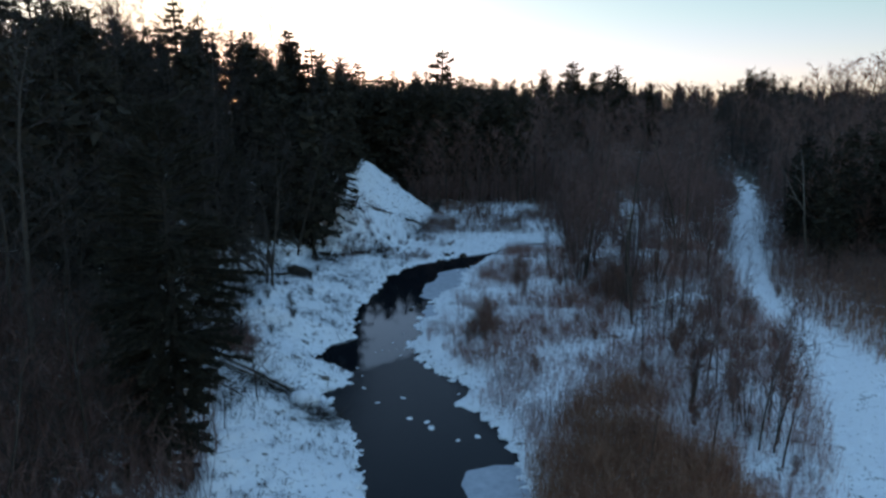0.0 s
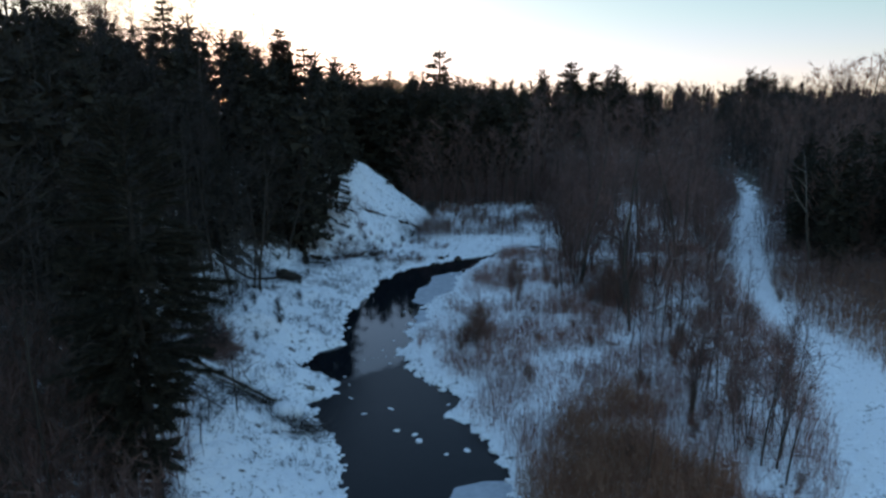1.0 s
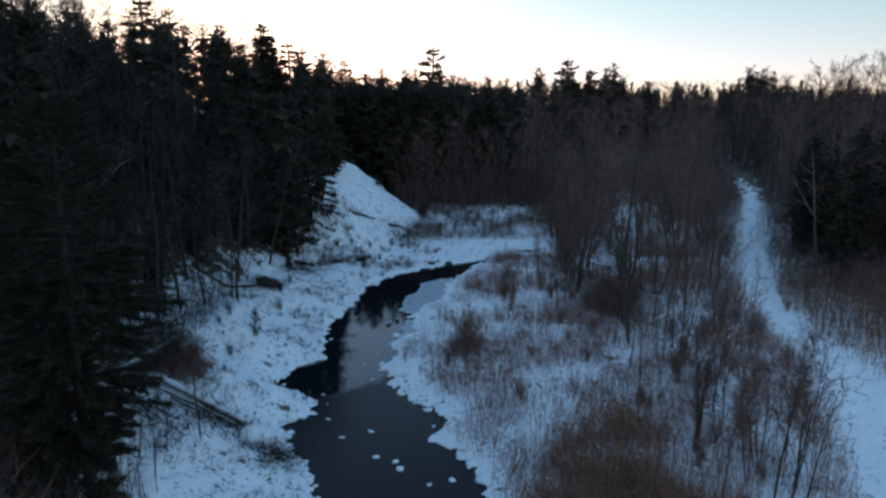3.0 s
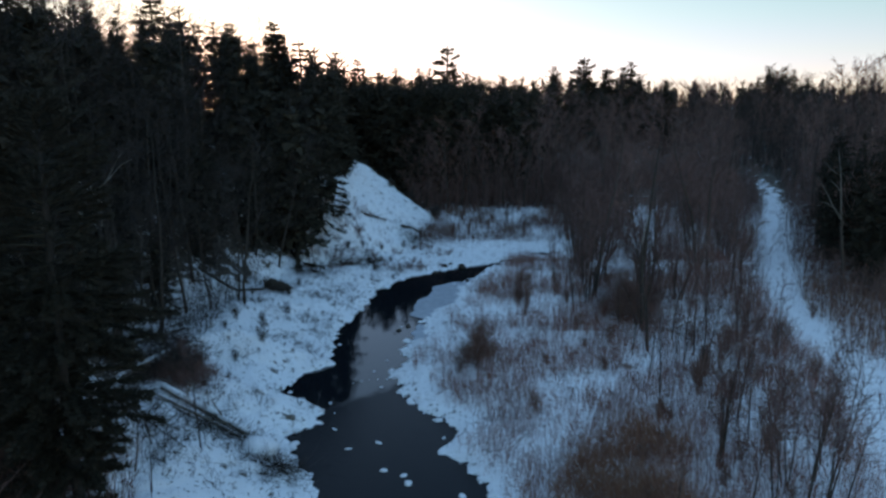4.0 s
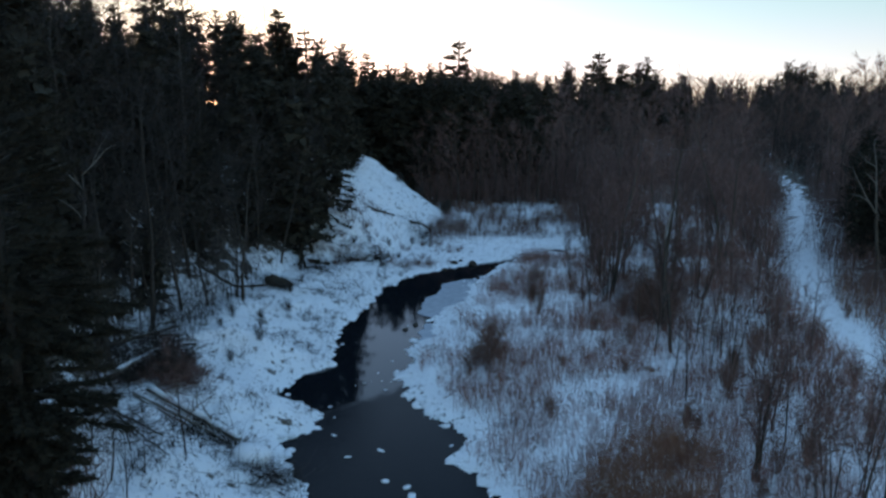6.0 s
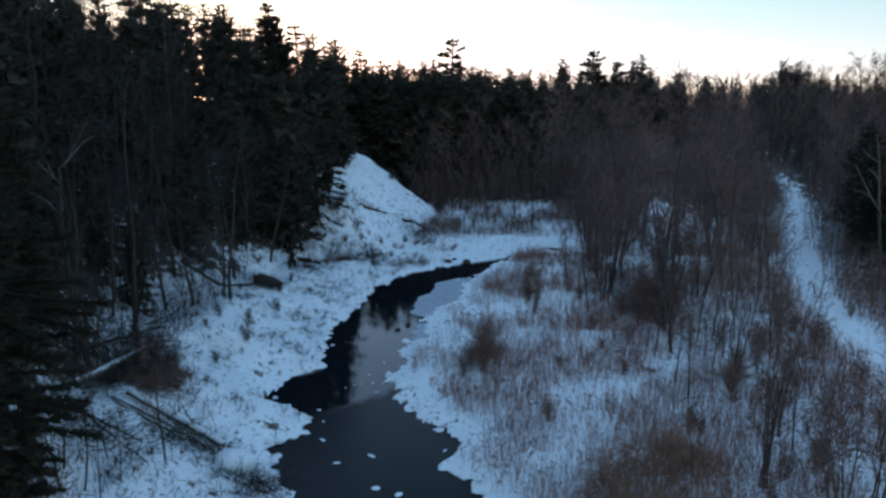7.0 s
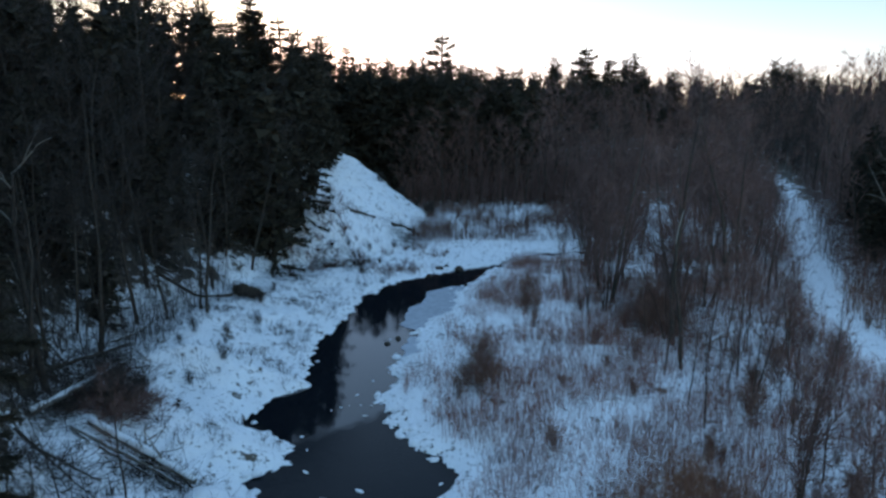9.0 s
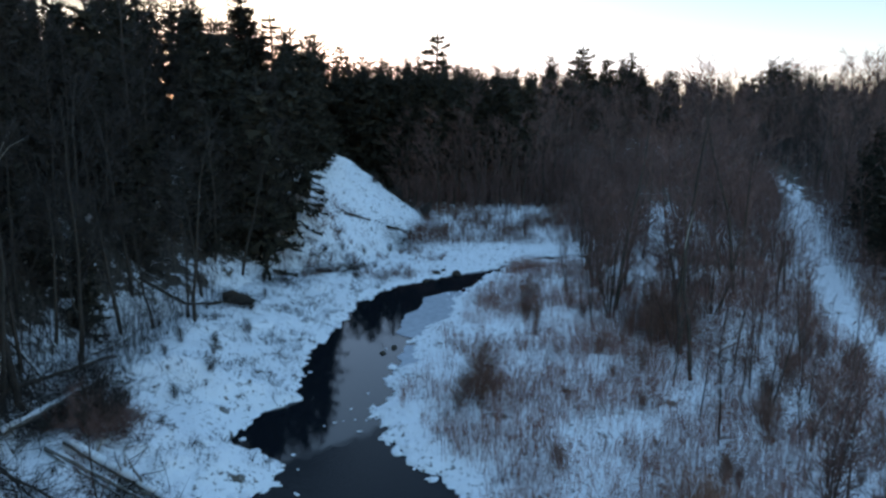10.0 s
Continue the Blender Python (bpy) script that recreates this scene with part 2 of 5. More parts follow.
TOE = [(-14, -200), (-11, 10), (-9.5, 22), (-10.5, 30), (-13, 37), (-15, 43), (-15.5, 47), (-13.8, 52), (-12.6, 58),
       (-10.5, 63.5), (-5.2, 66), (-2.4, 74), (-0.9, 84), (-3, 88.5), (-9, 91), (-16, 97), (-24, 112), (-40, 150), (-90, 260), (-900, 900), (-900, -200)]


def toe_distance(x, y):
    """Metres inside the foot of the wooded bluff, negative outside."""
    best = np.full(x.shape, 1e9)
    inside = np.zeros(x.shape, bool)
    for (ax, ay), (bx, by) in zip(TOE, TOE[1:] + TOE[:1]):
        t = np.clip(((x - ax) * (bx - ax) + (y - ay) * (by - ay)) / ((bx - ax) ** 2 + (by - ay) ** 2), 0, 1)
        best = np.minimum(best, np.hypot(x - ax - t * (bx - ax), y - ay - t * (by - ay)))
        cross = (ay > y) != (by > y)
        with np.errstate(divide="ignore", invalid="ignore"):
            inside ^= cross & (x < (bx - ax) * (y - ay) / (by - ay if by != ay else 1e-9) + ax)
    return np.where(inside, best, -best)


def river_inset(x, y):
    """Metres inside the open water, negative on the banks."""
    jag = 0.75 * rough(x * 0.9, y * 0.9, 11, 3) + 0.85 * rough(x * 2.6, y * 2.6, 15, 3)
    xl, xr = np.interp(y, RIVER_Y_L, RIVER_X_L), np.interp(y, RIVER_Y_R, RIVER_X_R)
    main = np.where(y > 68.8, -(y - 68.8) - 0.3, np.minimum(x - xl, xr - x) * np.where(y > 60, 0.55, 0.9))
    second = np.where((x > 7.6) & (x < 16), np.minimum(0.55 + 0.03 * (x - 8) - np.abs(y - 70.2 - 0.17 * (x - 8)), x - 7.8), -9.0)
    return np.maximum(main, second) + jag


def bare_face(x, y):
    """The treeless snow slope at the bluff's nose."""
    return (x > -11.2) & (y > 60) & (y < 91)


def wooded(x, y):
    """1 under the woods, 0 in the open."""
    bluff = np.clip(toe_distance(x, y) / 3, 0, 1) * ~bare_face(x, y)
    far = np.clip((y - 88 + 9 * rough(x * 0.12, y * 0.12, 61, 3)) / 5, 0, 1)
    right = np.clip((x - np.interp(y, PATH_Y, PATH_X) - 4) / 4, 0, 1) * (y > 40)
    return np.maximum(np.maximum(bluff, far), right)


def land(x, y):
    """Height of the snow over the river's level."""
    x, y = np.asarray(x, float), np.asarray(y, float)
    wet = river_inset(x, y)
    xl, xr = np.interp(y, RIVER_Y_L, RIVER_X_L), np.interp(y, RIVER_Y_R, RIVER_X_R)
    mid = 0.5 * (xl + xr)
    off_l, off_r = np.maximum(xl - x, 0), np.maximum(x - xr, 0)
    steep = np.interp(y, (44, 58, 66), (0.34, 0.20, 0.06))
    left = 0.10 + steep * np.minimum(off_l, 6.0)
    right = 0.10 + 0.13 * np.minimum(off_r, 6.0) + 0.012 * np.minimum(np.maximum(x - 30, 0), 120)
    z = np.where(x < mid, left, right)
    flat = np.clip((y - 64) / 4, 0, 1)
    z = z * (1 - flat) + flat * (0.22 + 0.5 * np.clip((y - 73) / 4, 0, 1) + 0.1 * np.clip((x - 10) / 10, 0, 1))
    z = z + 0.055 * np.clip(y - 88, 0, 45) - 0.05 * np.clip(np.hypot(x, y) - 170, 0, None)
    d = toe_distance(x, y) + 1.2 * rough(x * 0.25, y * 0.25, 31, 2)
    hill = np.clip(d, 0, None)
    hill = 0.86 * np.minimum(hill, 7.0) + 0.30 * np.clip(hill - 7.0, 0, 22)
    z = z + hill + 0.5 * rough(x * 0.45, y * 0.45, 35, 3) * np.clip(d, 0, 1) * np.clip(9 - d, 0, 1)
    on_path = np.clip(1.3 - np.abs(x - np.interp(y, PATH_Y, PATH_X)) / np.interp(y, PATH_Y, PATH_W), 0, 1)
    hummock = 0.5 * rough(x * 0.55, y * 0.55, 41, 3) + 0.26 * rough(x * 2.1, y * 2.1, 47, 2)
    z = z + hummock * np.clip(0.25 - wet * 0.5, 0.1, 1) * (1 - 0.75 * on_path) - 0.06 * on_path
    bank = np.clip(-wet / 0.35, 0, 1)
    return np.where(wet > 0, -0.06 - 0.5 * np.clip(wet, 0, 1), np.where(np.hypot(x, y) > 175, z, np.maximum(z, 0.07)) * (0.35 + 0.65 * bank) + 0.01)


def land_at(x, y):
    return float(land(np.array([x]), np.array([y]))[0])


def steps(*runs):
    """Grid lines: runs of (from, to, count)."""
    return np.unique(np.concatenate([np.linspace(a, b, c, endpoint=False) for a, b, c in runs]))


def grid_mesh(name, xs, ys, height):
    gx, gy = np.meshgrid(xs, ys)
    v = np.stack([gx.ravel(), gy.ravel(), height(gx.ravel(), gy.ravel())], 1)
    i = np.arange(len(xs) - 1)[None] + np.arange(len(ys) - 1)[:, None] * len(xs)
    i = i.ravel()
    w = len(xs)
    return tri_mesh(name, v, np.concatenate([np.stack([i, i + 1, i + w + 1], 1), np.stack([i, i + w + 1, i + w], 1)]))


xs = steps((-2500, -400, 8), (-400, -60, 20), (-60, -18, 52), (-18, -9.5, 28), (-9.5, 7, 106), (7, 12, 18), (12, 30, 50), (30, 70, 40), (70, 300, 24), (300, 2501, 9))
ys = steps((-600, -40, 12), (-40, 18, 30), (18, 26, 24), (26, 69, 240), (69, 72, 12), (72, 95, 60), (95, 160, 60), (160, 400, 30), (400, 4500, 10))
ground = part("ground", grid_mesh("ground", xs, ys, land), SNOW, smooth=True)
gv = np.empty(len(ground.data.vertices) * 3)
ground.data.vertices.foreach_get("co", gv)
gv = gv.reshape(-1, 3)
ground.data.attributes.new("litter_and_shade", "FLOAT", "POINT").data.foreach_set("value", wooded(gv[:, 0], gv[:, 1]).astype(np.float32))
tagged(ground, "snow-covered valley floor and wooded bluff, leaf litter and painted shade under the trees", "ground", kind="structure")

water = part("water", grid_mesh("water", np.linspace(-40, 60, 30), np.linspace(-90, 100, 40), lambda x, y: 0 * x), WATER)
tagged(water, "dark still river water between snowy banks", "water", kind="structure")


def make_path():
    y = np.linspace(8, 105, 420)
    u = np.linspace(-1, 1, 17)
    gy, gu = np.meshgrid(y, u, indexing="ij")
    edge = 0.95 + 0.9 * rough(gy * 0.8, np.sign(gu) * 5 + 0 * gy, 71, 4)
    gx = np.interp(gy, PATH_Y, PATH_X) + gu * np.interp(gy, PATH_Y, PATH_W) * edge
    gz = land(gx, gy) + 0.05 * (1 - np.abs(gu) ** 2) - 0.03 + 0.10 * rough(gx * 1.8, gy * 1.8, 73, 3)
    v = np.stack([gx.ravel(), gy.ravel(), gz.ravel()], 1)
    i = (np.arange(16)[None] + np.arange(419)[:, None] * 17).ravel()
    f = np.concatenate([np.stack([i, i + 1, i + 18], 1), np.stack([i, i + 18, i + 17], 1)])
    ob = part("path", tri_mesh("path", v, f), PATH_SNOW, smooth=True)
    tagged(ob, "trodden snowy footpath winding through the brush", "path", kind="structure")


make_path()


# ---- trees ----
def unit(v):
    return v / max(np.linalg.norm(v), 1e-6)


def around(rng, direction, spread):
    """A direction leaning away from the given one by about spread radians."""
    d = unit(direction)
    s = unit(np.cross(d, unit(rng.normal(size=3))))
    return unit(d * math.cos(spread) + s * math.sin(spread))


def crooked(rng, base, direction, length, pieces, wobble, lift):
    pts = [np.array(base, float)]
    d = unit(np.array(direction, float))
    for _ in range(pieces):
        d = unit(d + rng.normal(size=3) * wobble + np.array((0, 0, lift)))
        pts.append(pts[-1] + d * length / pieces)
    return np.array(pts)


def bare_tree_meshes(name, seed, height, stems=1, girth=0.16, limbs=16, subs=6, twigs=5, lean=0.05, open_from=0.25, wide=0.85, tip=2, fat=1.0, spread=0.38):
    """The stem meshes and the twig mesh of a leafless broad-leaved tree."""
    rng = np.random.default_rng(seed)
    trunks, thick, fine = [], [], []
    for s in range(stems):
        h = height * (1 if stems == 1 else rng.uniform(0.7, 1))
        r = girth * (1 if stems == 1 else rng.uniform(0.5, 0.9))
        d = around(rng, (0, 0, 1), lean if stems == 1 else rng.uniform(0.05, spread))
        path = crooked(rng, np.array((*(rng.normal(size=2) * 0.12 * (stems > 1)), -0.25)), d, h, 7, 0.07 if height > 7 else 0.035, 0.04)
        rad = r * (1 - np.linspace(0, 1, 8) ** 1.2 * 0.93)
        trunks.append(tube(path, rad, 6))
        for i in range(limbs):
            f = open_from + (1 - open_from) * (i + rng.uniform()) / limbs
            k = min(int(f * 7), 6)
            p = path[k] + (path[k + 1] - path[k]) * (f * 7 - k)
            length = h * (0.42 - 0.27 * f) * rng.uniform(0.7, 1.25)
            limb = crooked(rng, p, around(rng, path[k + 1] - path[k], rng.uniform(wide * 0.65, wide + 0.15)), length, 3, 0.16, 0.10)
            lr = max(r * (1 - f) * 0.5, 0.012)
            thick.append(rods(limb[:-1], limb[1:], [lr, lr * 0.7, lr * 0.45], [lr * 0.7, lr * 0.45, lr * 0.2], 3))
            for j in range(subs):
                g = rng.uniform(0.15, 1.0)
                q = min(int(g * 3), 2)
                b = limb[q] + (limb[q + 1] - limb[q]) * (g * 3 - q)
                sub = crooked(rng, b, around(rng, limb[q + 1] - limb[q], rng.uniform(0.4, 0.9)), length * rng.uniform(0.3, 0.55), 2, 0.2, 0.1)
                if fat > 1.2:
                    thick.append(blades(sub[:-1], sub[1:] + (sub[1:] - sub[:-1]) * 0.15, np.array((0.030, 0.022)) * fat, rng.uniform(-1.57, 1.57, 2)))
                else:
                    thick.append(rods(sub[:-1], sub[1:], [0.013 * fat, 0.009 * fat], [0.009 * fat, 0.005 * fat], 3))
                for _ in range(twigs):
                    c = sub[rng.integers(0, 2)] + (sub[1] - sub[0]) * rng.uniform(0.2, 1)
                    e = c + around(rng, sub[2] - sub[0], rng.uniform(0.3, 0.9)) * rng.uniform(0.35, 0.9) * (0.6 + height * 0.05)
                    fine.append((c, e, 0.0085 * fat))
                    for _ in range(tip):
                        m = c + (e - c) * rng.uniform(0.3, 0.8)
                        fine.append((m, m + around(rng, e - c, rng.uniform(0.4, 0.8)) * rng.uniform(0.25, 0.55) * (0.6 + height * 0.04), 0.007 * fat))
    a, b, r = zip(*fine)
    if fat > 1.2:
        thick.append(blades(np.array(a), np.array(b), np.array(r) * 2.5, rng.uniform(-1.57, 1.57, len(a))))
    else:
        thick.append(rods(a, b, r, 0, 3))
    return [tri_mesh(name + "_stem", *t) for t in trunks], tri_mesh(name + "_crown", *joined(thick))


def conifer_meshes(name, seed, height, width, style="spruce", girth=0.2, bare=0.08, sprays=26, levels=24, size=1.0, fat=0.1, heart=True, swell=0.0):
    """Trunk and crown meshes of an evergreen: dense and conical, or a pine with flat tiers and gaps."""
    rng = np.random.default_rng(seed)
    path = crooked(rng, (0, 0, -0.3), (0, 0, 1), height + 0.3, 8, 0.025, 0.05)
    rad = girth * (1 - np.linspace(0, 1, 9) * 0.68) if style != "pine" else girth * (1.25 - np.linspace(0, 1, 9) * 0.8)
    wood, ca, cb, cr, tilt = [], [], [], [], []
    lump = rng.uniform(0.72, 1.1, 9)
    taper = rng.uniform(0.34, 0.56)
    for lev in range(levels):
        u = (lev + rng.uniform(0, 0.7)) / levels
        f = bare + (0.995 - bare) * (u if style == "pine" else 1 - (1 - u) ** 1.35)
        k = min(int(f * 8), 7)
        p = path[k] + (path[k + 1] - path[k]) * (f * 8 - k)
        if style == "pine":
            reach = width * (0.35 + 0.75 * math.sin(math.pi * min(1, 0.25 + 0.8 * f)) ** 0.8) * rng.uniform(0.7, 1.1) * (1.05 - f * 0.4)
            count, droop = rng.integers(3, 6), rng.uniform(-0.05, 0.22)
        else:
            reach = width * ((1 - f) ** taper + 0.04) * rng.uniform(0.85, 1.1) * lump[int(f * 8)]
            reach *= min(1.0, 0.55 + f * 2.2) if not swell else min(1.0, 0.3 + 0.7 * (f - bare) / swell) / lump[int(f * 8)]
            count, droop = rng.integers(6, 9), -0.25 + 1.1 * f**3
        turn = rng.uniform(0, 6.28)
        for c in range(count):
            ang = turn + c * 6.283 / count + rng.uniform(-0.35, 0.35)
            rr = max(reach * (rng.uniform(0.5, 1.25) if not swell else rng.uniform(0.72, 1.08)), 0.15)
            if style != "pine":
                k = min(int(np.clip(f + rng.uniform(-0.04, 0.04), 0, 0.99) * 8), 7)
                p = path[k] + (path[k + 1] - path[k]) * rng.uniform()  if f < 0.9 else p
            d = np.array((math.cos(ang), math.sin(ang), droop + rng.uniform(-0.15, 0.15)))
            limb = crooked(rng, p, d, rr, 2, 0.08, 0.05 if style == "pine" else -0.02)
            wood.append(rods(limb[:1], limb[2:], 0.03, 0, 3) if style != "pine" else rods(limb[:1], limb[2:], [0.07], [0.03], 3))
            n = max(4, int(sprays * rr / width))
            t = rng.uniform(0.3 if style != "pine" else 0.25, 1.08, n) ** 0.75
            base = np.where(t[:, None] < 0.5, limb[0] + (limb[1] - limb[0]) * t[:, None] * 2, limb[1] + (limb[2] - limb[1]) * (t[:, None] * 2 - 1))
            out = unit(limb[2] - limb[0])
            across = np.array((-out[1], out[0], 0))
            s = rng.uniform(-1.1, 1.1, n)
            way = out * (0.5 + 0.35 * rng.uniform(size=n))[:, None] + across * s[:, None] + np.array((0, 0, 1.0)) * rng.uniform(-0.75, 0.75, n)[:, None]
            way /= np.linalg.norm(way, axis=1, keepdims=True)
            ln = (0.34 + 0.4 * rng.uniform(size=n)) * size * (0.6 + 0.4 * rr / width) * (1 if style == "pine" else 0.45 + 0.55 * min(1, 2.5 * (1 - f)))
            ca.append(base), cb.append(base + way * ln[:, None]), cr.append(fat * size * rng.uniform(0.55, 1.3, n) * (1 if style == "pine" else 0.55 + 0.45 * min(1, 2.5 * (1 - f))))
            tilt.append(rng.normal(0, 1.0, n))
    if heart:
        # the dense heart of the crown, where the boughs close up
        n = 190
        at = bare + (0.9 - bare) * rng.uniform(0.02, 1, n) ** 1.1
        far = 0.55 * width * ((1 - at) ** taper) * np.minimum(1.0, 0.55 + at * 2.2) * np.sqrt(rng.uniform(size=n))
        ang = rng.uniform(0, 6.283, n)
        mid = np.stack([np.interp(at, np.linspace(0, 1, 9), path[:, k]) for k in range(3)], 1) + np.stack([np.cos(ang) * far, np.sin(ang) * far, 0 * far], 1)
        way = rng.normal(size=(n, 3)) * (1, 1, 0.6)
        way *= (rng.uniform(0.6, 1.1, n) / np.linalg.norm(way, axis=1))[:, None]
        wood.append(blades(mid - way * 0.4, mid + way, rng.uniform(0.4, 0.8, n), rng.normal(0, 1.2, n)))
    crown = wood + [blades(np.concatenate(ca), np.concatenate(cb), np.concatenate(cr), np.concatenate(tilt))]
    return [tri_mesh(name + "_trunk", *tube(path, rad, 7))], tri_mesh(name + "_crown", *joined(crown))


def tree_thing(name, meshes, bark, leaf, label, category, group):
    ob = new(name)
    for me in meshes[0]:
        part("trunk" if len(meshes[0]) == 1 else "stem", me, bark, ob)
    part("crown", meshes[1], leaf, ob)
    return tagged(ob, label, category, group)


def planted(ob, x, y, turn=0.0, size=1.0, sink=0.0, tilt=0.0):
    m = pose(x, y, land_at(x, y) - sink, tilt, 0, turn)
    c = copy_thing(ob, m)
    c.matrix_basis = m @ Matrix.Scale(size, 4)
    return c


STOCK = []


def stock(ob):
    """A pattern to copy from; it is taken away once all the copies stand."""
    STOCK.append(ob)
    return ob


def conifers(name, seed, sizes, style, label, category, group, sprays, levels, size, fat, heart=True, swell=0.0):
    return [stock(tree_thing(name, conifer_meshes(name, seed + k, h, w, style, 0.2, bare, sprays, lv or levels, size, fat, heart, swell), DARK_BARK, NEEDLE, label, category, group))
            for k, (h, w, bare, lv) in enumerate(sizes)]


def leafless(name, seed, sizes, label, category, group, bark=None, leaf=None, **shape):
    return [stock(tree_thing(name, bare_tree_meshes(name, seed + k, h, s, g, **shape), bark or BARK, leaf or TWIG, label, category, group))
            for k, (h, s, g) in enumerate(sizes)]


DENSE = "dark green conifer with dense drooping boughs"
TIERED = "tall dark pine with flat tiered boughs and gaps"
SPRUCE = conifers("conifer", 100, [(13, 2.9, 0.05, 0), (14, 3.2, 0.08, 0), (12, 2.6, 0.03, 0), (15, 3.1, 0.14, 0)], "spruce", DENSE, "conifer",
                  "conifers on the bluff", 43, 24, 0.90, 0.215)
FAR_SPRUCE = conifers("conifer", 130, [(13, 3.1, 0.05, 0), (14, 3.4, 0.06, 0), (12, 3.0, 0.03, 0), (12.5, 3.3, 0.04, 0)], "spruce", DENSE, "conifer",
                      "conifers beyond the flat", 30, 22, 0.98, 0.27)
CEDAR = conifers("cedar", 160, [(13.6, 3.75, 0.26, 0)], "spruce", "dark bushy evergreen with dense fine boughs above the bank", "cedar", "", 600, 54, 0.55, 0.085, False, 0.27)
LOW_CEDAR = conifers("cedar", 170, [(8.0, 2.0, 0.03, 0)], "spruce", "low dark evergreen under a taller one", "cedar", "", 340, 36, 0.5, 0.09, False, 0.12)
PINE = conifers("pine_tree", 200, [(15, 3.1, 0.30, 15), (14, 3.6, 0.35, 13), (16, 3.3, 0.25, 24)], "pine", TIERED, "pine tree",
                "pines on the skyline", 230, 12, 0.85, 0.30, False)
TREE = "leafless grey-brown tree with fine bare twigs"
BARE = leafless("bare_tree", 300, [(11, 1, 0.11), (12, 1, 0.125), (10, 1, 0.10), (13, 1, 0.13), (9, 1, 0.085)], TREE, "bare tree",
                "bare trees in the valley", limbs=15, subs=6, twigs=4, tip=1, fat=1.25)
# same sizes as the valley trees, with the bluff's shade coloured into the twigs
BLUFF_BARE = leafless("bare_tree", 320, [(11, 1, 0.11), (12, 1, 0.125), (10, 1, 0.10), (13, 1, 0.13), (9, 1, 0.085)], "leafless grey tree, its fine bare twigs darkened for the wood's shade", "bare tree",
                      "bare trees on the bluff", leaf=GREY_SHADED_TWIG, limbs=15, subs=6, twigs=4, tip=1, fat=1.25)
FAR_BARE = leafless("bare_tree", 350, [(11, 1, 0.15), (12, 1, 0.17), (10, 1, 0.13), (12.5, 1, 0.16)], TREE, "bare tree",
                    "bare trees beyond the flat", limbs=14, subs=5, twigs=3, tip=1, fat=1.9)
SKY_BARE = leafless("bare_tree", 380, [(11, 1, 0.2), (12, 1, 0.22), (10, 1, 0.2), (12.5, 1, 0.22)], TREE, "bare tree",
                    "bare trees on the skyline", limbs=15, subs=6, twigs=3, tip=1, fat=2.8)
CLUMP = leafless("alder_clump", 400, [(6.5, 4, 0.08), (5.5, 5, 0.07), (7.5, 4, 0.08)], "many-stemmed leafless alder with upright brown stems", "alder",
                 "alders on the river flat", limbs=8, subs=4, twigs=3, open_from=0.2, wide=0.6, fat=1.22)
SAPLING = leafless("sapling", 500, [(5.5, 1, 0.048), (6.0, 2, 0.052), (4.6, 1, 0.042), (5.2, 3, 0.048), (5.6, 6, 0.06)], "slender leafless sapling standing in the snow",
                   "sapling", "saplings on the river flat", limbs=11, subs=3, twigs=2, fat=1.22, lean=0.03, open_from=0.25, wide=0.3, tip=1, spread=0.2)


def bush_mesh(name, seed, h, s):
    stems, crown = bare_tree_meshes(name, seed, h, s, 0.022, 5, 2, 2, 0.05, 0.25, 0.42, 1, 1.22)
    bm = bmesh.new()
    r = np.random.default_rng(seed + 50)
    foot = np.stack([r.normal(0, 0.16, 150), r.normal(0, 0.16, 150), r.uniform(-0.05, 0.45, 150) * h], 1)
    way = np.stack([r.normal(0, 0.20, 150), r.normal(0, 0.20, 150), r.uniform(0.25, 0.55, 150)], 1) * h
    switches = tri_mesh(name, *blades(foot, foot + way, np.full(150, 0.017), r.uniform(-1.57, 1.57, 150)))
    for me in (*stems, crown, switches):
        bm.from_mesh(me)
    out = bpy.data.meshes.new(name)
    bm.to_mesh(out)
    bm.free()
    return out


BUSH = [stock(tagged(part("bush", bush_mesh("bush", 600 + k, h, s), RED_TWIG), "leafless red-brown bush with thin upright twigs", "bush", "bushes on the river flat"))
        for k, (h, s) in enumerate([(2.4, 6), (2.0, 7), (2.9, 6)])]

DARK_BUSH = [stock(tagged(part("bush", bush_mesh("dark_bush", 620 + k, h, s), GREY_SHADED_TWIG), "leafless grey-brown bush with tangled twigs", "bush", "bushes on the snowy bank"))
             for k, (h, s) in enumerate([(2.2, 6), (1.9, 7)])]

rng = np.random.default_rng(7)


def path_gap(x, y):
    return abs(x - np.interp(y, PATH_Y, PATH_X)) - np.interp(y, PATH_Y, PATH_W)


def scatter(kinds, count, x0, x1, y0, y1, size=(0.8, 1.15), spacing=2.0, fits=None, sink=0.0):
    placed = []
    tries = 0
    while len(placed) < count and tries < count * 40:
        tries += 1
        x, y = rng.uniform(x0, x1), rng.uniform(y0, y1)
        if any((x - a) ** 2 + (y - b) ** 2 < spacing**2 for a, b in placed) or (fits and not fits(x, y)):
            continue
        placed.append((x, y))
        planted(kinds[rng.integers(len(kinds))], x, y, rng.uniform(0, 360), rng.uniform(*size), sink)


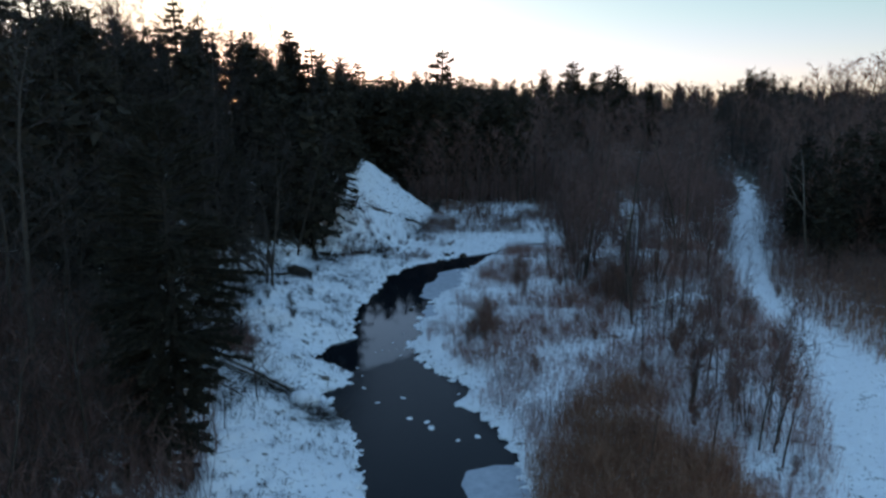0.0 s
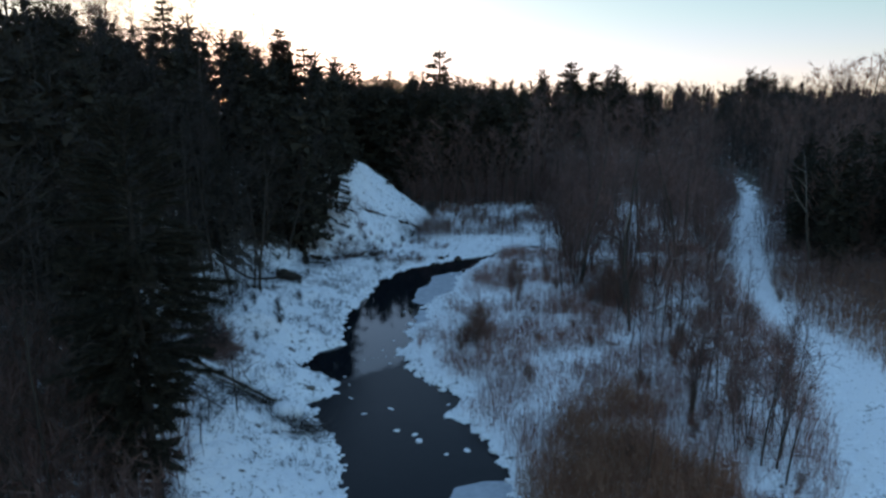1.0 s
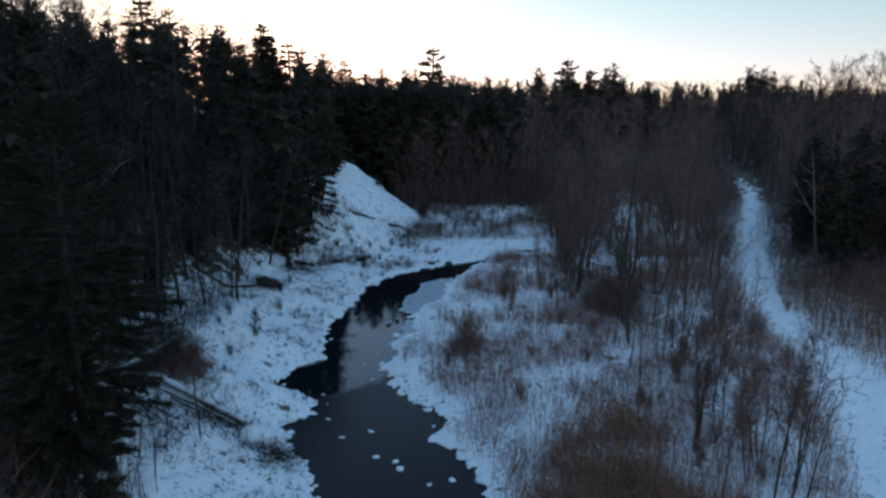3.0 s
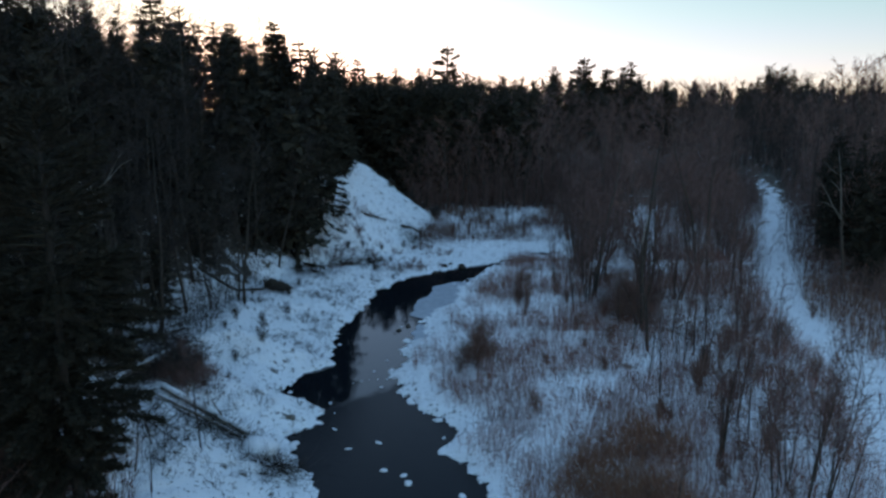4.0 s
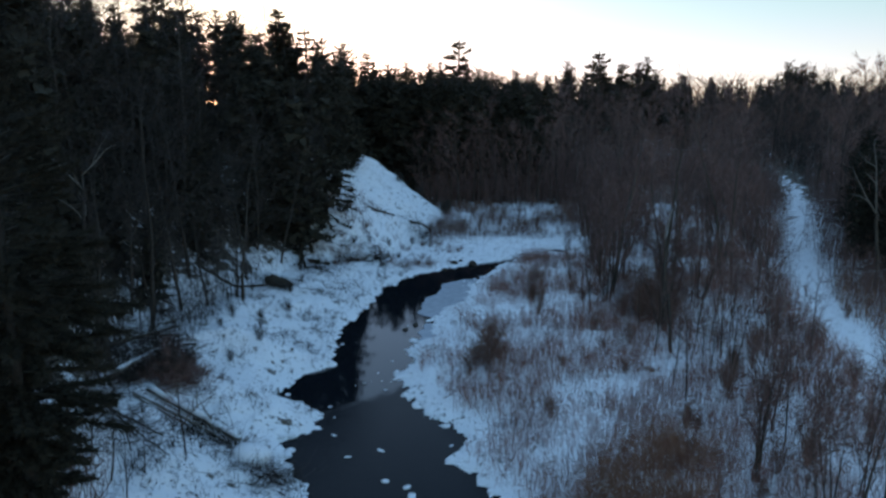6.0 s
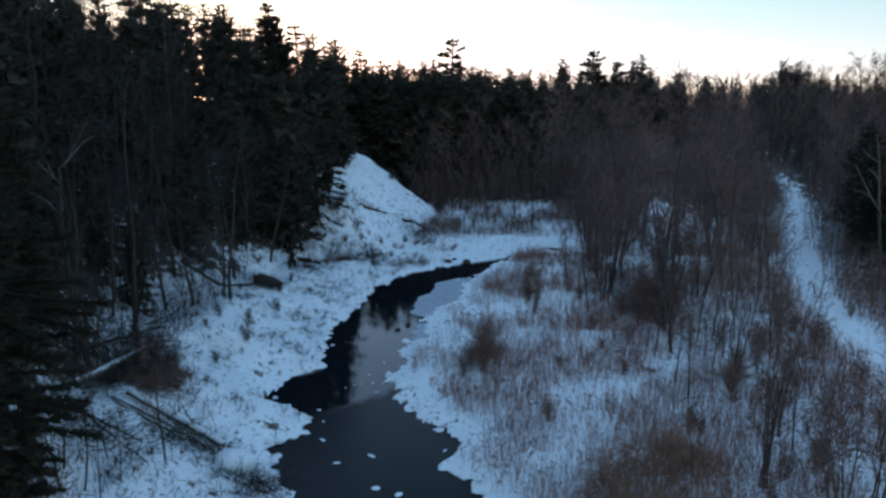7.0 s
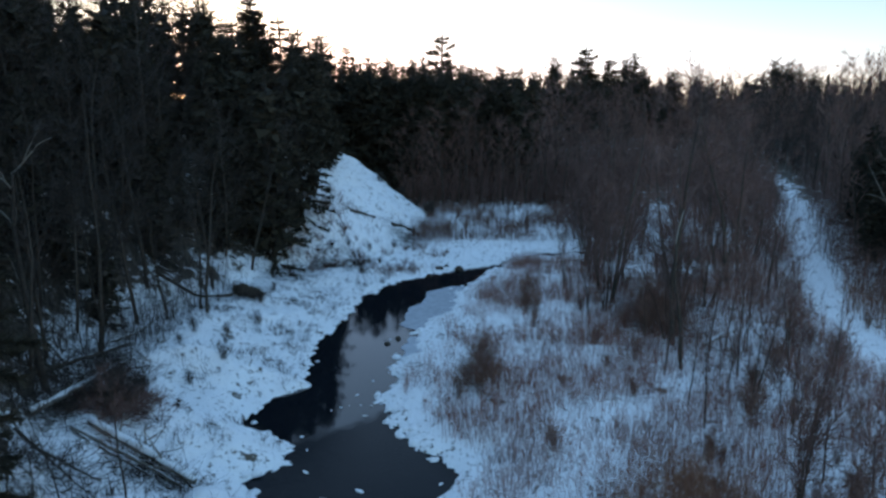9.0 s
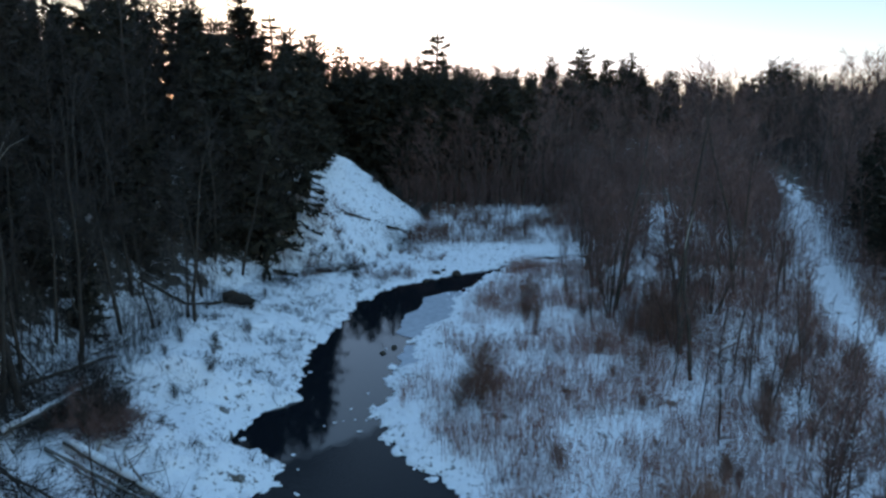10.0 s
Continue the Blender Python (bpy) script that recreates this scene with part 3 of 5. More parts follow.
def distant(kinds, count, x0, x1, y0, y1, size, spacing, fits, label):
    """Woods too far and too many to count: whole trees joined into one mesh."""
    stock_v = []
    for k in kinds:
        vs, fs, at = [], [], 0
        for o in k.children:
            me = o.data
            v = np.empty(len(me.vertices) * 3, np.float32)
            me.vertices.foreach_get("co", v)
            f = np.empty(len(me.polygons) * 3, np.int32)
            me.loops.foreach_get("vertex_index", f)
            vs.append(v.reshape(-1, 3)), fs.append(f.reshape(-1, 3) + at)
            at += len(v) // 3
        stock_v.append((np.concatenate(vs), np.concatenate(fs)))
    placed, pieces, tries = [], [], 0
    while len(placed) < count and tries < count * 40:
        tries += 1
        x, y = rng.uniform(x0, x1), rng.uniform(y0, y1)
        if any((x - a) ** 2 + (y - b) ** 2 < spacing**2 for a, b in placed) or not fits(x, y):
            continue
        placed.append((x, y))
        v, f = stock_v[rng.integers(len(kinds))]
        a, s = rng.uniform(0, 6.28), rng.uniform(*size)
        turn = np.array([[math.cos(a), -math.sin(a), 0], [math.sin(a), math.cos(a), 0], [0, 0, 1]])
        pieces.append((v @ turn.T * s + np.array((x, y, land_at(x, y))), f))
    # nearer trees' patterns reused; the darker twig colour puts in the shade of far woods
    tagged(part("distant_woods", tri_mesh("distant_woods", *joined(pieces)), GREY_SHADED_TWIG), label, "woods", kind="stuff")


def depth_in(x, y):
    return float(toe_distance(np.array([x]), np.array([y]))[0])


def wetness(x, y):
    return float(river_inset(np.array([x]), np.array([y]))[0])


def planted_to(kind, x, y, top, turn=None):
    """A tree whose top reaches the given height over the river."""
    h = max(v.co.z for v in kind.children[0].data.vertices)
    planted(kind, x, y, rng.uniform(0, 360) if turn is None else turn, (top - land_at(x, y)) / h)


# single trees on the skyline: x, y, height of the top over the river
for kind, x, y, top in [(PINE[2], -13.9, 74.2, 20.6), (PINE[0], -13.0, 76.5, 18.9), (PINE[0], -26, 75, 23.4), (SPRUCE[0], -25, 80, 22.5), (SKY_BARE[3], -22.5, 88, 21.0),
                        (PINE[1], -0.5, 134, 19.8), (FAR_SPRUCE[1], -8.5, 133, 16.7), (PINE[1], 22.9, 136, 17.8), (PINE[0], 24.3, 138, 16.6), (PINE[1], 28, 137.5, 16.0), (PINE[0], 30.5, 138, 15.2),
                        (FAR_SPRUCE[0], 74, 192, 12.6), (FAR_SPRUCE[1], 78, 190, 15.5), (FAR_SPRUCE[0], 81, 191, 16.8), (FAR_SPRUCE[1], 84, 193, 15.5), (FAR_SPRUCE[2], 87, 190, 13.5),
                        (SKY_BARE[0], 76, 150, 18.5), (SKY_BARE[1], 80, 148, 19.5), (SKY_BARE[3], 84, 146, 20.5), (SKY_BARE[0], 88, 147, 20), (PINE[1], -30, 52, 24),
                        (SPRUCE[2], -12.5, 96, 18.4), (PINE[2], -12, 118, 17.8), (SKY_BARE[1], -28, 66, 23.5), (SKY_BARE[3], -31, 70, 24.0), (SKY_BARE[0], -21, 86, 20.5), (SKY_BARE[2], -17.5, 90, 19.0),
                        (FAR_SPRUCE[0], 3.5, 137, 16.2), (FAR_SPRUCE[2], 6, 139, 15.2), (FAR_SPRUCE[1], 9.5, 138, 15.1), (FAR_SPRUCE[3], 12.5, 137, 15.2), (FAR_SPRUCE[0], 15.5, 139, 14.8), (FAR_SPRUCE[2], 18.8, 138, 15.8),
                        (FAR_SPRUCE[1], -4, 137, 16.6), (FAR_SPRUCE[3], -12, 132, 15.8), (FAR_SPRUCE[0], 32, 140, 14.1), (SKY_BARE[3], 88, 132, 20.5), (SKY_BARE[0], 82, 128, 17.0), (SKY_BARE[1], 78, 130, 16.5),
                        (FAR_SPRUCE[0], 76, 186, 17.0), (FAR_SPRUCE[3], 78, 187, 15.8), (FAR_SPRUCE[1], 73.5, 187, 13.8), (FAR_SPRUCE[2], 80, 186, 14.6), (FAR_SPRUCE[3], 70.5, 188, 13.0), (SKY_BARE[2], 45.4, 168, 14.4), (SKY_BARE[0], 70, 198, 13.8), (SKY_BARE[3], 76.5, 149, 18.2), (SKY_BARE[1], 79.5, 150, 18.5), (SKY_BARE[0], 82.3, 150, 18.6), (SKY_BARE[2], 77.9, 151, 17.4),
                        (SPRUCE[3], -18.2, 72, 20.4), (SPRUCE[0], -24.5, 58, 20.8), (SPRUCE[2], -22.7, 62, 18.7), (SPRUCE[1], -21, 75, 20.8), (SPRUCE[2], -18.8, 82, 19.4), (SPRUCE[0], -14, 90, 18.9), (SPRUCE[1], -11.8, 95, 18.5)]:
    planted_to(kind, x, y, top)

# the bluff's crest
for k, (x, y, top) in enumerate([(-24, 46, 21.5), (-26.5, 52, 21.9), (-28, 58, 22.5), (-29.5, 64, 22.2), (-27.5, 70, 19.3), (-24.5, 73, 19.0), (-23.2, 78, 21.2), (-21.5, 83, 20.6),
                                 (-20, 88, 19.5), (-18.5, 92, 19.6), (-17, 80, 18.9), (-19.5, 76, 20.6), (-22, 68, 21.1), (-24.5, 62, 19.0), (-22, 54, 20.3), (-26, 80, 21.3),
                                 (-20.5, 60, 19.8), (-14.8, 88, 18.4), (-30.5, 76, 19.8), (-22.5, 49.5, 20.8), (-25.5, 49, 21.4), (-29, 61, 22.0), (-27.2, 54.5, 21.8), (-23.5, 57, 20.2), (-25.8, 66, 20.6), (-21, 66, 20.0), (-17.8, 78, 19.2), (-15.6, 82, 18.6)]):
    planted_to(SPRUCE[k % 4], x, y, top)
# the near evergreens on the bank
planted(CEDAR[0], -9.4, 24.5, 30, 1.0)
planted(LOW_CEDAR[0], -10.2, 24.2, 0, 1.0)
for k, x, y, s in [(1, -17.5, 30, 0.95), (0, -16.8, 34.0, 0.9), (3, -19, 26, 1.0), (2, -20, 36, 0.95), (2, -14.4, 32.8, 0.4), (0, -15.4, 35.2, 0.42), (2, -15.9, 31.4, 0.5), (0, -12.2, 26.6, 0.5)]:
    planted(SPRUCE[k], x, y, 67 * x, s)
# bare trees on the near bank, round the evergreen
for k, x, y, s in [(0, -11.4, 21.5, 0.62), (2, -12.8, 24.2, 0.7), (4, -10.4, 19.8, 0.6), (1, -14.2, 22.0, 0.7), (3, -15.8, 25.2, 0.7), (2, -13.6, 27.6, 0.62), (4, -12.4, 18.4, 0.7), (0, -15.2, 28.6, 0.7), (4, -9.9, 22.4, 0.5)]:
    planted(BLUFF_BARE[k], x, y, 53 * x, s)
# evergreens that hang over the snow slope, and those right of the path
for k, x, y, top in [(0, -11.6, 64.0, 15.0), (1, -10.1, 67.5, 16.5), (3, -9.9, 71.5, 17.0), (1, -10.2, 76, 17.5), (2, -10.3, 80.5, 16.5), (0, -12.6, 79, 17.8), (3, -14.5, 61, 15.5), (1, -14.5, 68, 17.8), (2, -16, 73, 17.6),
                     (1, -7.5, 95, 15.6), (0, -4.5, 96.5, 15.2), (3, -1.5, 98, 15.0), (2, -10, 97, 15.6), (0, -6, 99, 15.5), (2, 2, 100, 14.0), (1, -12.5, 94, 16.5),
                     (0, -3, 94.5, 15.0), (2, 0.2, 95.5, 15.0), (1, -8.8, 98.5, 15.6), (3, 3.8, 97.5, 14.5), (0, -2.5, 101, 15.5), (2, 0.5, 102, 15.0),
                     (2, -10.0, 78.8, 11.2), (2, -9.9, 75.5, 10.6), (0, -9.9, 72.5, 9.6), (2, -9.8, 70, 8.0), (2, -10.0, 80.6, 11.0), (0, -10.4, 66.8, 6.0), (1, -9.5, 102.5, 15.4), (3, -7, 103.5, 15.0), (1, -4.5, 104, 15.2), (0, -1, 104.5, 15.0), (3, 2.2, 103, 14.6), (1, 4.8, 104.5, 14.8), (0, 7.2, 103, 14.2), (1, 9.6, 105, 14.4), (3, 12, 104, 14.0), (2, -9.45, 80.2, 11.0), (0, -9.2, 77.6, 11.0), (2, -9.3, 76.0, 9.8), (2, -9.5, 81.6, 11.3)]:
    planted_to(SPRUCE[k], x, y, top)
for k, x, y, top in [(0, 31.0, 58, 10.0), (2, 33.5, 61, 11.0), (1, 36.5, 57, 11.0), (2, 33, 66, 9.5), (0, 38.5, 64, 11.5), (2, 29.6, 54.5, 5.0), (1, 40, 60, 12.0), (2, 35.5, 70, 10), (3, 32.0, 62.5, 9.5), (1, 34.4, 63.5, 11.0), (0, 37.0, 67, 11.5), (3, 29.9, 61.5, 7.5), (2, 38.4, 60.4, 11.0), (1, 38.5, 73, 10.0), (3, 41, 77, 11.0), (2, 39.2, 80, 10.5), (0, 43, 73, 12.0), (1, 36.6, 75.5, 8.5), (2, 44.5, 79, 11.5)]:
    planted_to(SPRUCE[k], x, y, top)


# the belt that closes the flat
for k, (x, y, top) in enumerate([(-9.4, 93.2, 15.5), (-7.9, 94.6, 16.1), (-6.3, 92.8, 15.7), (-4.9, 94.2, 15.6), (-3.4, 92.9, 15.2), (-1.9, 94.4, 15.4), (-0.5, 93.2, 14.9), (1.0, 94.6, 15.1), (2.4, 93.1, 14.5),
                                 (3.9, 94.8, 14.8), (5.4, 93.4, 14.2), (7.0, 95.0, 14.4), (8.6, 94.0, 13.8)]):
    planted_to(SPRUCE[(k * 3) % 4], x, y, top)


for k, x in enumerate(np.linspace(-3.5, 18, 28)):
    planted(FAR_BARE[k % 4], x, 90.0 + 1.0 * math.sin(k * 2.3), 77 * k, 0.68 + 0.1 * math.sin(k * 1.7))


def clearing(x, y):
    """Snowy glades behind the thicket and about the path's end."""
    return (np.hypot((x - 24.0) / 5.5, (y - 93) / 5.5) < 1) | (np.hypot((x - 38.5) / 6, (y - 106) / 4) < 1) | (np.hypot((x - 30.5) / 3, (y - 94) / 3) < 1)


def glade(x, y):
    """Open snow before the thicket, and the line along which the glade behind it shows."""
    return (np.hypot((x - 13.7) / 1.9, (y - 62.2) / 3.0) < 1) | (np.hypot((x - 18.1) / 1.2, (y - 62.2) / 2.2) < 1) | ((np.abs(x - 1.1 - 0.256 * (y - 3.6)) < 1.1) & (y > 64) & (y < 90))


def on_bluff(x, y):
    return depth_in(x, y) > 1.2 and not bare_face(x, y) and x > 4 - 0.78 * y


# the wooded bluff
scatter(SPRUCE, 32, -36, -11.2, 34, 100, (0.6, 0.85), 2.4, on_bluff)
planted(BARE[4], -8.9, 32.4, 200, 0.48)
scatter(BLUFF_BARE, 50, -42, -11.2, 20, 98, (0.85, 1.2), 2.0, lambda x, y: depth_in(x, y) > 0.2 and not bare_face(x, y) and x > 4 - 0.78 * y)
scatter(BLUFF_BARE, 16, -24, -13.5, 38, 58, (0.7, 1.0), 1.6)
for k, x, y, top in [(0, -24.8, 50.0, 20.1), (1, -26.4, 56.0, 19.9), (2, -27.4, 62.0, 20.4), (3, -27.3, 66.0, 19.7)]:
    planted_to(SPRUCE[k], x, y, top, 50 * x)
scatter(SPRUCE, 18, -26, -13, 38, 74, (0.3, 0.6), 1.5, lambda x, y: depth_in(x, y) > 0.5 and not bare_face(x, y))
# woods beyond the flat
scatter(FAR_BARE, 120, -24, 62, 89, 126, (0.7, 1.0), 1.8, lambda x, y: depth_in(x, y) < -1 and path_gap(x, y) > 0.8 and not clearing(x, y))
scatter(FAR_SPRUCE, 48, -42, 38, 114, 146, (0.72, 0.98), 2.2, lambda x, y: depth_in(x, y) < 2)
scatter(FAR_SPRUCE, 16, -42, 44, 146, 166, (0.8, 1.0), 2.6)
scatter(FAR_SPRUCE, 20, -16, 36, 124, 150, (0.78, 0.92), 2.0)
distant(FAR_BARE, 40, 34, 80, 120, 165, (0.7, 0.95), 2.4, lambda x, y: True, "distant leafless woods behind the path")
distant(FAR_BARE, 60, 40, 112, 92, 150, (0.7, 0.9), 2.6, lambda x, y: path_gap(x, y) > 1 and x < y * 0.75 and not clearing(x, y), "leafless woods beyond the path's end")
distant(FAR_BARE, 60, 34, 150, 140, 230, (0.7, 0.92), 3.0, lambda x, y: x < y * 0.75, "distant leafless woods on the valley side")
scatter(FAR_SPRUCE, 26, 45, 170, 165, 260, (0.5, 0.72), 4.0, lambda x, y: x < y * 0.75)
# trees at the foot of the bluff
for k, x, y, s, tilt in [(1, -12.2, 50.7, 0.85, 3), (2, -12.7, 51.0, 0.8, -6), (0, -15.1, 48.4, 0.95, 4), (4, -15.8, 46, 0.9, 0), (1, -12.2, 60.2, 0.85, 12), (3, -13.8, 59.8, 0.75, 2),
                         (2, -16.2, 44.4, 0.9, -3), (4, -14.0, 49.6, 0.9, 2), (0, -13.4, 55.5, 0.8, 3)]:
    planted(BLUFF_BARE[k], x, y, 70 * k, s, 0, tilt)
# thickets on the flat and right of the path
planted(BARE[1], 12.7, 48.1, 20, 1.1)
planted(CLUMP[1], 12.75, 48.6, 20, 1.15)
planted(CLUMP[2], 13.1, 49.4, 80, 0.9)
planted(BARE[3], 11.0, 55.0, 80, 1.0)
scatter(CLUMP, 7, 11.8, 17.5, 67, 79, (0.7, 0.95), 1.5, lambda x, y: not glade(x, y))
scatter(CLUMP, 9, 15, 27, 60, 85, (0.9, 1.3), 1.8, lambda x, y: path_gap(x, y) > 0.8 and not glade(x, y))
scatter(BARE, 9, 14, 28, 62, 86, (0.7, 0.95), 1.8, lambda x, y: path_gap(x, y) > 1.0 and not glade(x, y))
scatter(BUSH, 5, 14, 20.5, 38, 47, (0.5, 0.85), 1.6, lambda x, y: path_gap(x, y) > 0.2)
scatter(BARE, 8, 10, 21, 50, 66, (0.75, 1.05), 1.6, lambda x, y: path_gap(x, y) > 1.2 and not glade(x, y))
for x, y, s in [(24.0, 66.0, 1.0), (23.4, 62.0, 0.9), (25.2, 70.0, 1.0), (26.4, 74.0, 0.9), (22.3, 58.0, 0.8), (11.0, 60.8, 0.9), (11.3, 64.4, 1.0), (11.7, 58.0, 0.85), (10.6, 57.0, 0.7)]:
    planted(CLUMP[int(x * 10) % 3], x, y, 90 * x, s)
scatter(CLUMP, 6, 10, 21, 50, 66, (0.8, 1.2), 1.8, lambda x, y: path_gap(x, y) > 1.0 and not glade(x, y))
scatter(CLUMP, 16, 18, 46, 54, 92, (0.8, 1.2), 1.8, lambda x, y: path_gap(x, y) > 1.0)
scatter(BARE, 24, 26, 58, 48, 96, (0.75, 1.0), 2.2, lambda x, y: path_gap(x, y) > 1.5 and x < y * 0.75)
for k, x, y, s in [(4, 11.97, 32.4, 1.0), (0, 13.6, 28.8, 1.1), (1, 14.3, 28.7, 1.0), (0, 14.0, 27.4, 0.95), (1, 13.7, 40.2, 1.1), (0, 14.0, 36.3, 1.05),
                   (2, 17.2, 50.4, 1.1), (2, 11.1, 44.1, 0.95), (1, 9.2, 53.2, 0.9), (0, 14.8, 46.6, 1.1), (2, 16.8, 44.0, 1.0), (3, 15.7, 54.0, 1.1), (1, 8.6, 58.5, 0.9),
                   (3, 13.2, 30.2, 1.0), (1, 14.8, 29.6, 1.0), (3, 13.9, 31, 1.1), (1, 15.2, 31.5, 0.9)]:
    planted(SAPLING[k], x, y, 77 * k + 31 * x, s)
scatter(SAPLING[:4], 18, 8, 20, 26, 50, (0.6, 1.0), 1.6, lambda x, y: path_gap(x, y) > 0.4)
for k, (x, y, s) in enumerate([(2.45, 42.9, 1.05), (2.0, 43.9, 0.8), (2.9, 44.4, 0.95), (1.6, 42.7, 0.6), (3.1, 43.3, 0.7), (2.5, 45.3, 0.8),
                                (10.5, 36.4, 0.6), (10.8, 36.8, 0.5), (13.1, 38.9, 0.8), (14.1, 33.3, 0.9), (14.3, 33.6, 0.8),
                                (15.8, 43.3, 0.8), (14.6, 42.6, 0.7), (13.4, 40.2, 0.7), (20.0, 45.4, 0.75), (19.8, 46.1, 0.8), (19.4, 47.4, 0.7), (19.0, 48.6, 0.8), (24.0, 50.4, 0.6), (5.6, 53.4, 0.7), (6.1, 52.6, 0.6)]):
    planted(BUSH[k % 3], x, y, 70 * k, s)
planted(BUSH[0], 5.7, 54.8, 50, 1.0)
# the dark tangle at the foot of the tall bare tree
for k, (x, y, s) in enumerate([(11.6, 49.6, 1.2), (12.6, 50.3, 1.35), (13.3, 49.2, 1.1), (12.2, 51.4, 1.2), (13.4, 51.6, 1.2), (12.9, 53.0, 1.2)]):
    planted(BUSH[k % 3], x, y, 50 * k, s)
scatter(BUSH, 40, 4, 22, 26, 64, (0.35, 0.75), 1.6, lambda x, y: path_gap(x, y) > 0.3 and wetness(x, y) < -1.5)
scatter(BUSH, 14, 1, 16, 75, 91, (0.4, 0.8), 1.4)
scatter(SAPLING[:4], 14, 1, 16, 76, 90, (0.4, 0.75), 1.0)
for x, y, s in [(-11.8, 38.9, 0.85), (-11.2, 39.4, 0.7), (-12.4, 39.6, 0.8), (-12.0, 38.0, 0.65), (-11.2, 38.3, 0.65), (-12.7, 38.8, 0.6), (-12.0, 40.6, 0.7), (-12.9, 41.4, 0.6)]:
    planted(DARK_BUSH[int(x * 7) % 2], x, y, 90 * s, s)
scatter(DARK_BUSH, 14, -12.5, -9, 40, 60, (0.25, 0.5), 1.5)
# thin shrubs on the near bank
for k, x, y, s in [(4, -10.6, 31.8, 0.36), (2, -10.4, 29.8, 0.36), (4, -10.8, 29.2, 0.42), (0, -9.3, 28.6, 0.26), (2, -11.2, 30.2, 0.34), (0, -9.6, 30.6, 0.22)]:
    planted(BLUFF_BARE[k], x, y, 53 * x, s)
# dark scrub along the edge of the snow slope
for k in range(10):
    u = (k + 4) / 13
    planted(DARK_BUSH[k % 2], -7.6 + 6.6 * u + 0.3 * math.sin(5 * k), 80.2 + 6.2 * u + 0.4 * math.sin(3 * k), 40 * k, 0.42 + 0.15 * math.sin(2 * k))
for x, y, s in [(-7.8, 66.6, 0.4), (-6.6, 67.4, 0.35), (-5.2, 69.0, 0.35), (-3.4, 71.6, 0.4), (-8.6, 69.5, 0.3), (-4.2, 67.0, 0.3), (-2.0, 75.2, 0.45), (-1.2, 77.6, 0.4), (-0.9, 82.2, 0.75), (-0.7, 82.9, 0.8), (-1.1, 83.2, 0.7), (-5.2, 63.2, 0.35), (-5.9, 65.2, 0.4)]:
    planted(DARK_BUSH[int(y) % 2], x, y, 60 * x, s)

for ob in STOCK:
    for o in [*ob.children_recursive, ob]:
        bpy.data.objects.remove(o)


# ---- dry stalks and weeds ----
def stalks(name, n, area, height, mat, label, seed, keep, side=2, radius=0.011, lean=0.16, clump=0):
    r = np.random.default_rng(seed)
    x, y = r.uniform(area[0], area[1], n * 3), r.uniform(area[2], area[3], n * 3)
    ok = keep(x, y, r) & (river_inset(x, y) < -0.25)
    ok &= ~clearing(x, y) & ~(glade(x, y) & (r.uniform(size=len(x)) < 0.85))
    gap = np.abs(x - np.interp(y, PATH_Y, PATH_X)) - np.interp(y, PATH_Y, PATH_W)
    ok &= gap > r.uniform(-0.9, 0.5, len(x))
    x, y = x[ok][:n], y[ok][:n]
    if clump:
        x, y = np.repeat(x[: n // clump], clump), np.repeat(y[: n // clump], clump)
        spread = r.uniform(0.05, 0.22, len(x) // clump).repeat(clump)
        x, y = x + r.normal(0, 1, len(x)) * spread, y + r.normal(0, 1, len(x)) * spread
    z = land(x, y)
    h = height * r.uniform(0.45, 1.15, len(x))
    tip = np.stack([x + r.normal(0, lean, len(x)) * h, y + r.normal(0, lean, len(x)) * h, z + h], 1)
    foot = np.stack([x, y, z - 0.05], 1)
    a, b, rad = [foot], [tip], [np.full(len(x), radius)]
    for _ in range(side):
        f = r.uniform(0.35, 0.9, (len(x), 1))
        c = foot + (tip - foot) * f
        a.append(c)
        b.append(c + np.stack([r.normal(0, 0.17, len(x)) * h, r.normal(0, 0.17, len(x)) * h, r.uniform(0.08, 0.32, len(x)) * h], 1))
        rad.append(np.full(len(x), radius * 0.8))
    a, b, rad = np.concatenate(a), np.concatenate(b), np.concatenate(rad)
    me = tri_mesh(name, *blades(a, b, rad * 2.5, r.uniform(-1.57, 1.57, len(a))))
    tagged(part(name, me, mat), label, "dry weeds", kind="stuff")


def patchy(scale, level, seed):
    return lambda x, y, r: rough(x * scale, y * scale, seed, 3) + r.uniform(-0.1, 0.1, len(x)) > level


stalks("dry_weeds", 20000, (-1, 24, 24, 68), 1.0, STRAW, "thin dry weed stalks standing in the snow", 21,
       lambda x, y, r: (rough(x * 0.45, y * 0.45, 91, 3) + r.uniform(-0.1, 0.1, len(x)) > np.interp(y, (34, 42, 48, 60), (-0.06, 0.0, 0.05, 0.06)) - 0.05 * (x > 9)) & (x > np.interp(y, RIVER_Y_R, RIVER_X_R) + 0.5 + 3 * rough(x * 0.3, y * 0.3, 92, 2) + r.uniform(0, 1.2, len(x))), 3, 0.0082)
def reed_bed(x, y, r):
    return ((x - 7.7 - 0.14 * (y - 27)) / 4.0) ** 2 + ((y - 26.5) / 7.8) ** 2 + r.uniform(-0.45, 0.45, len(x)) - 2.6 * rough(x * 0.38, y * 0.38, 88, 3) < 0.85


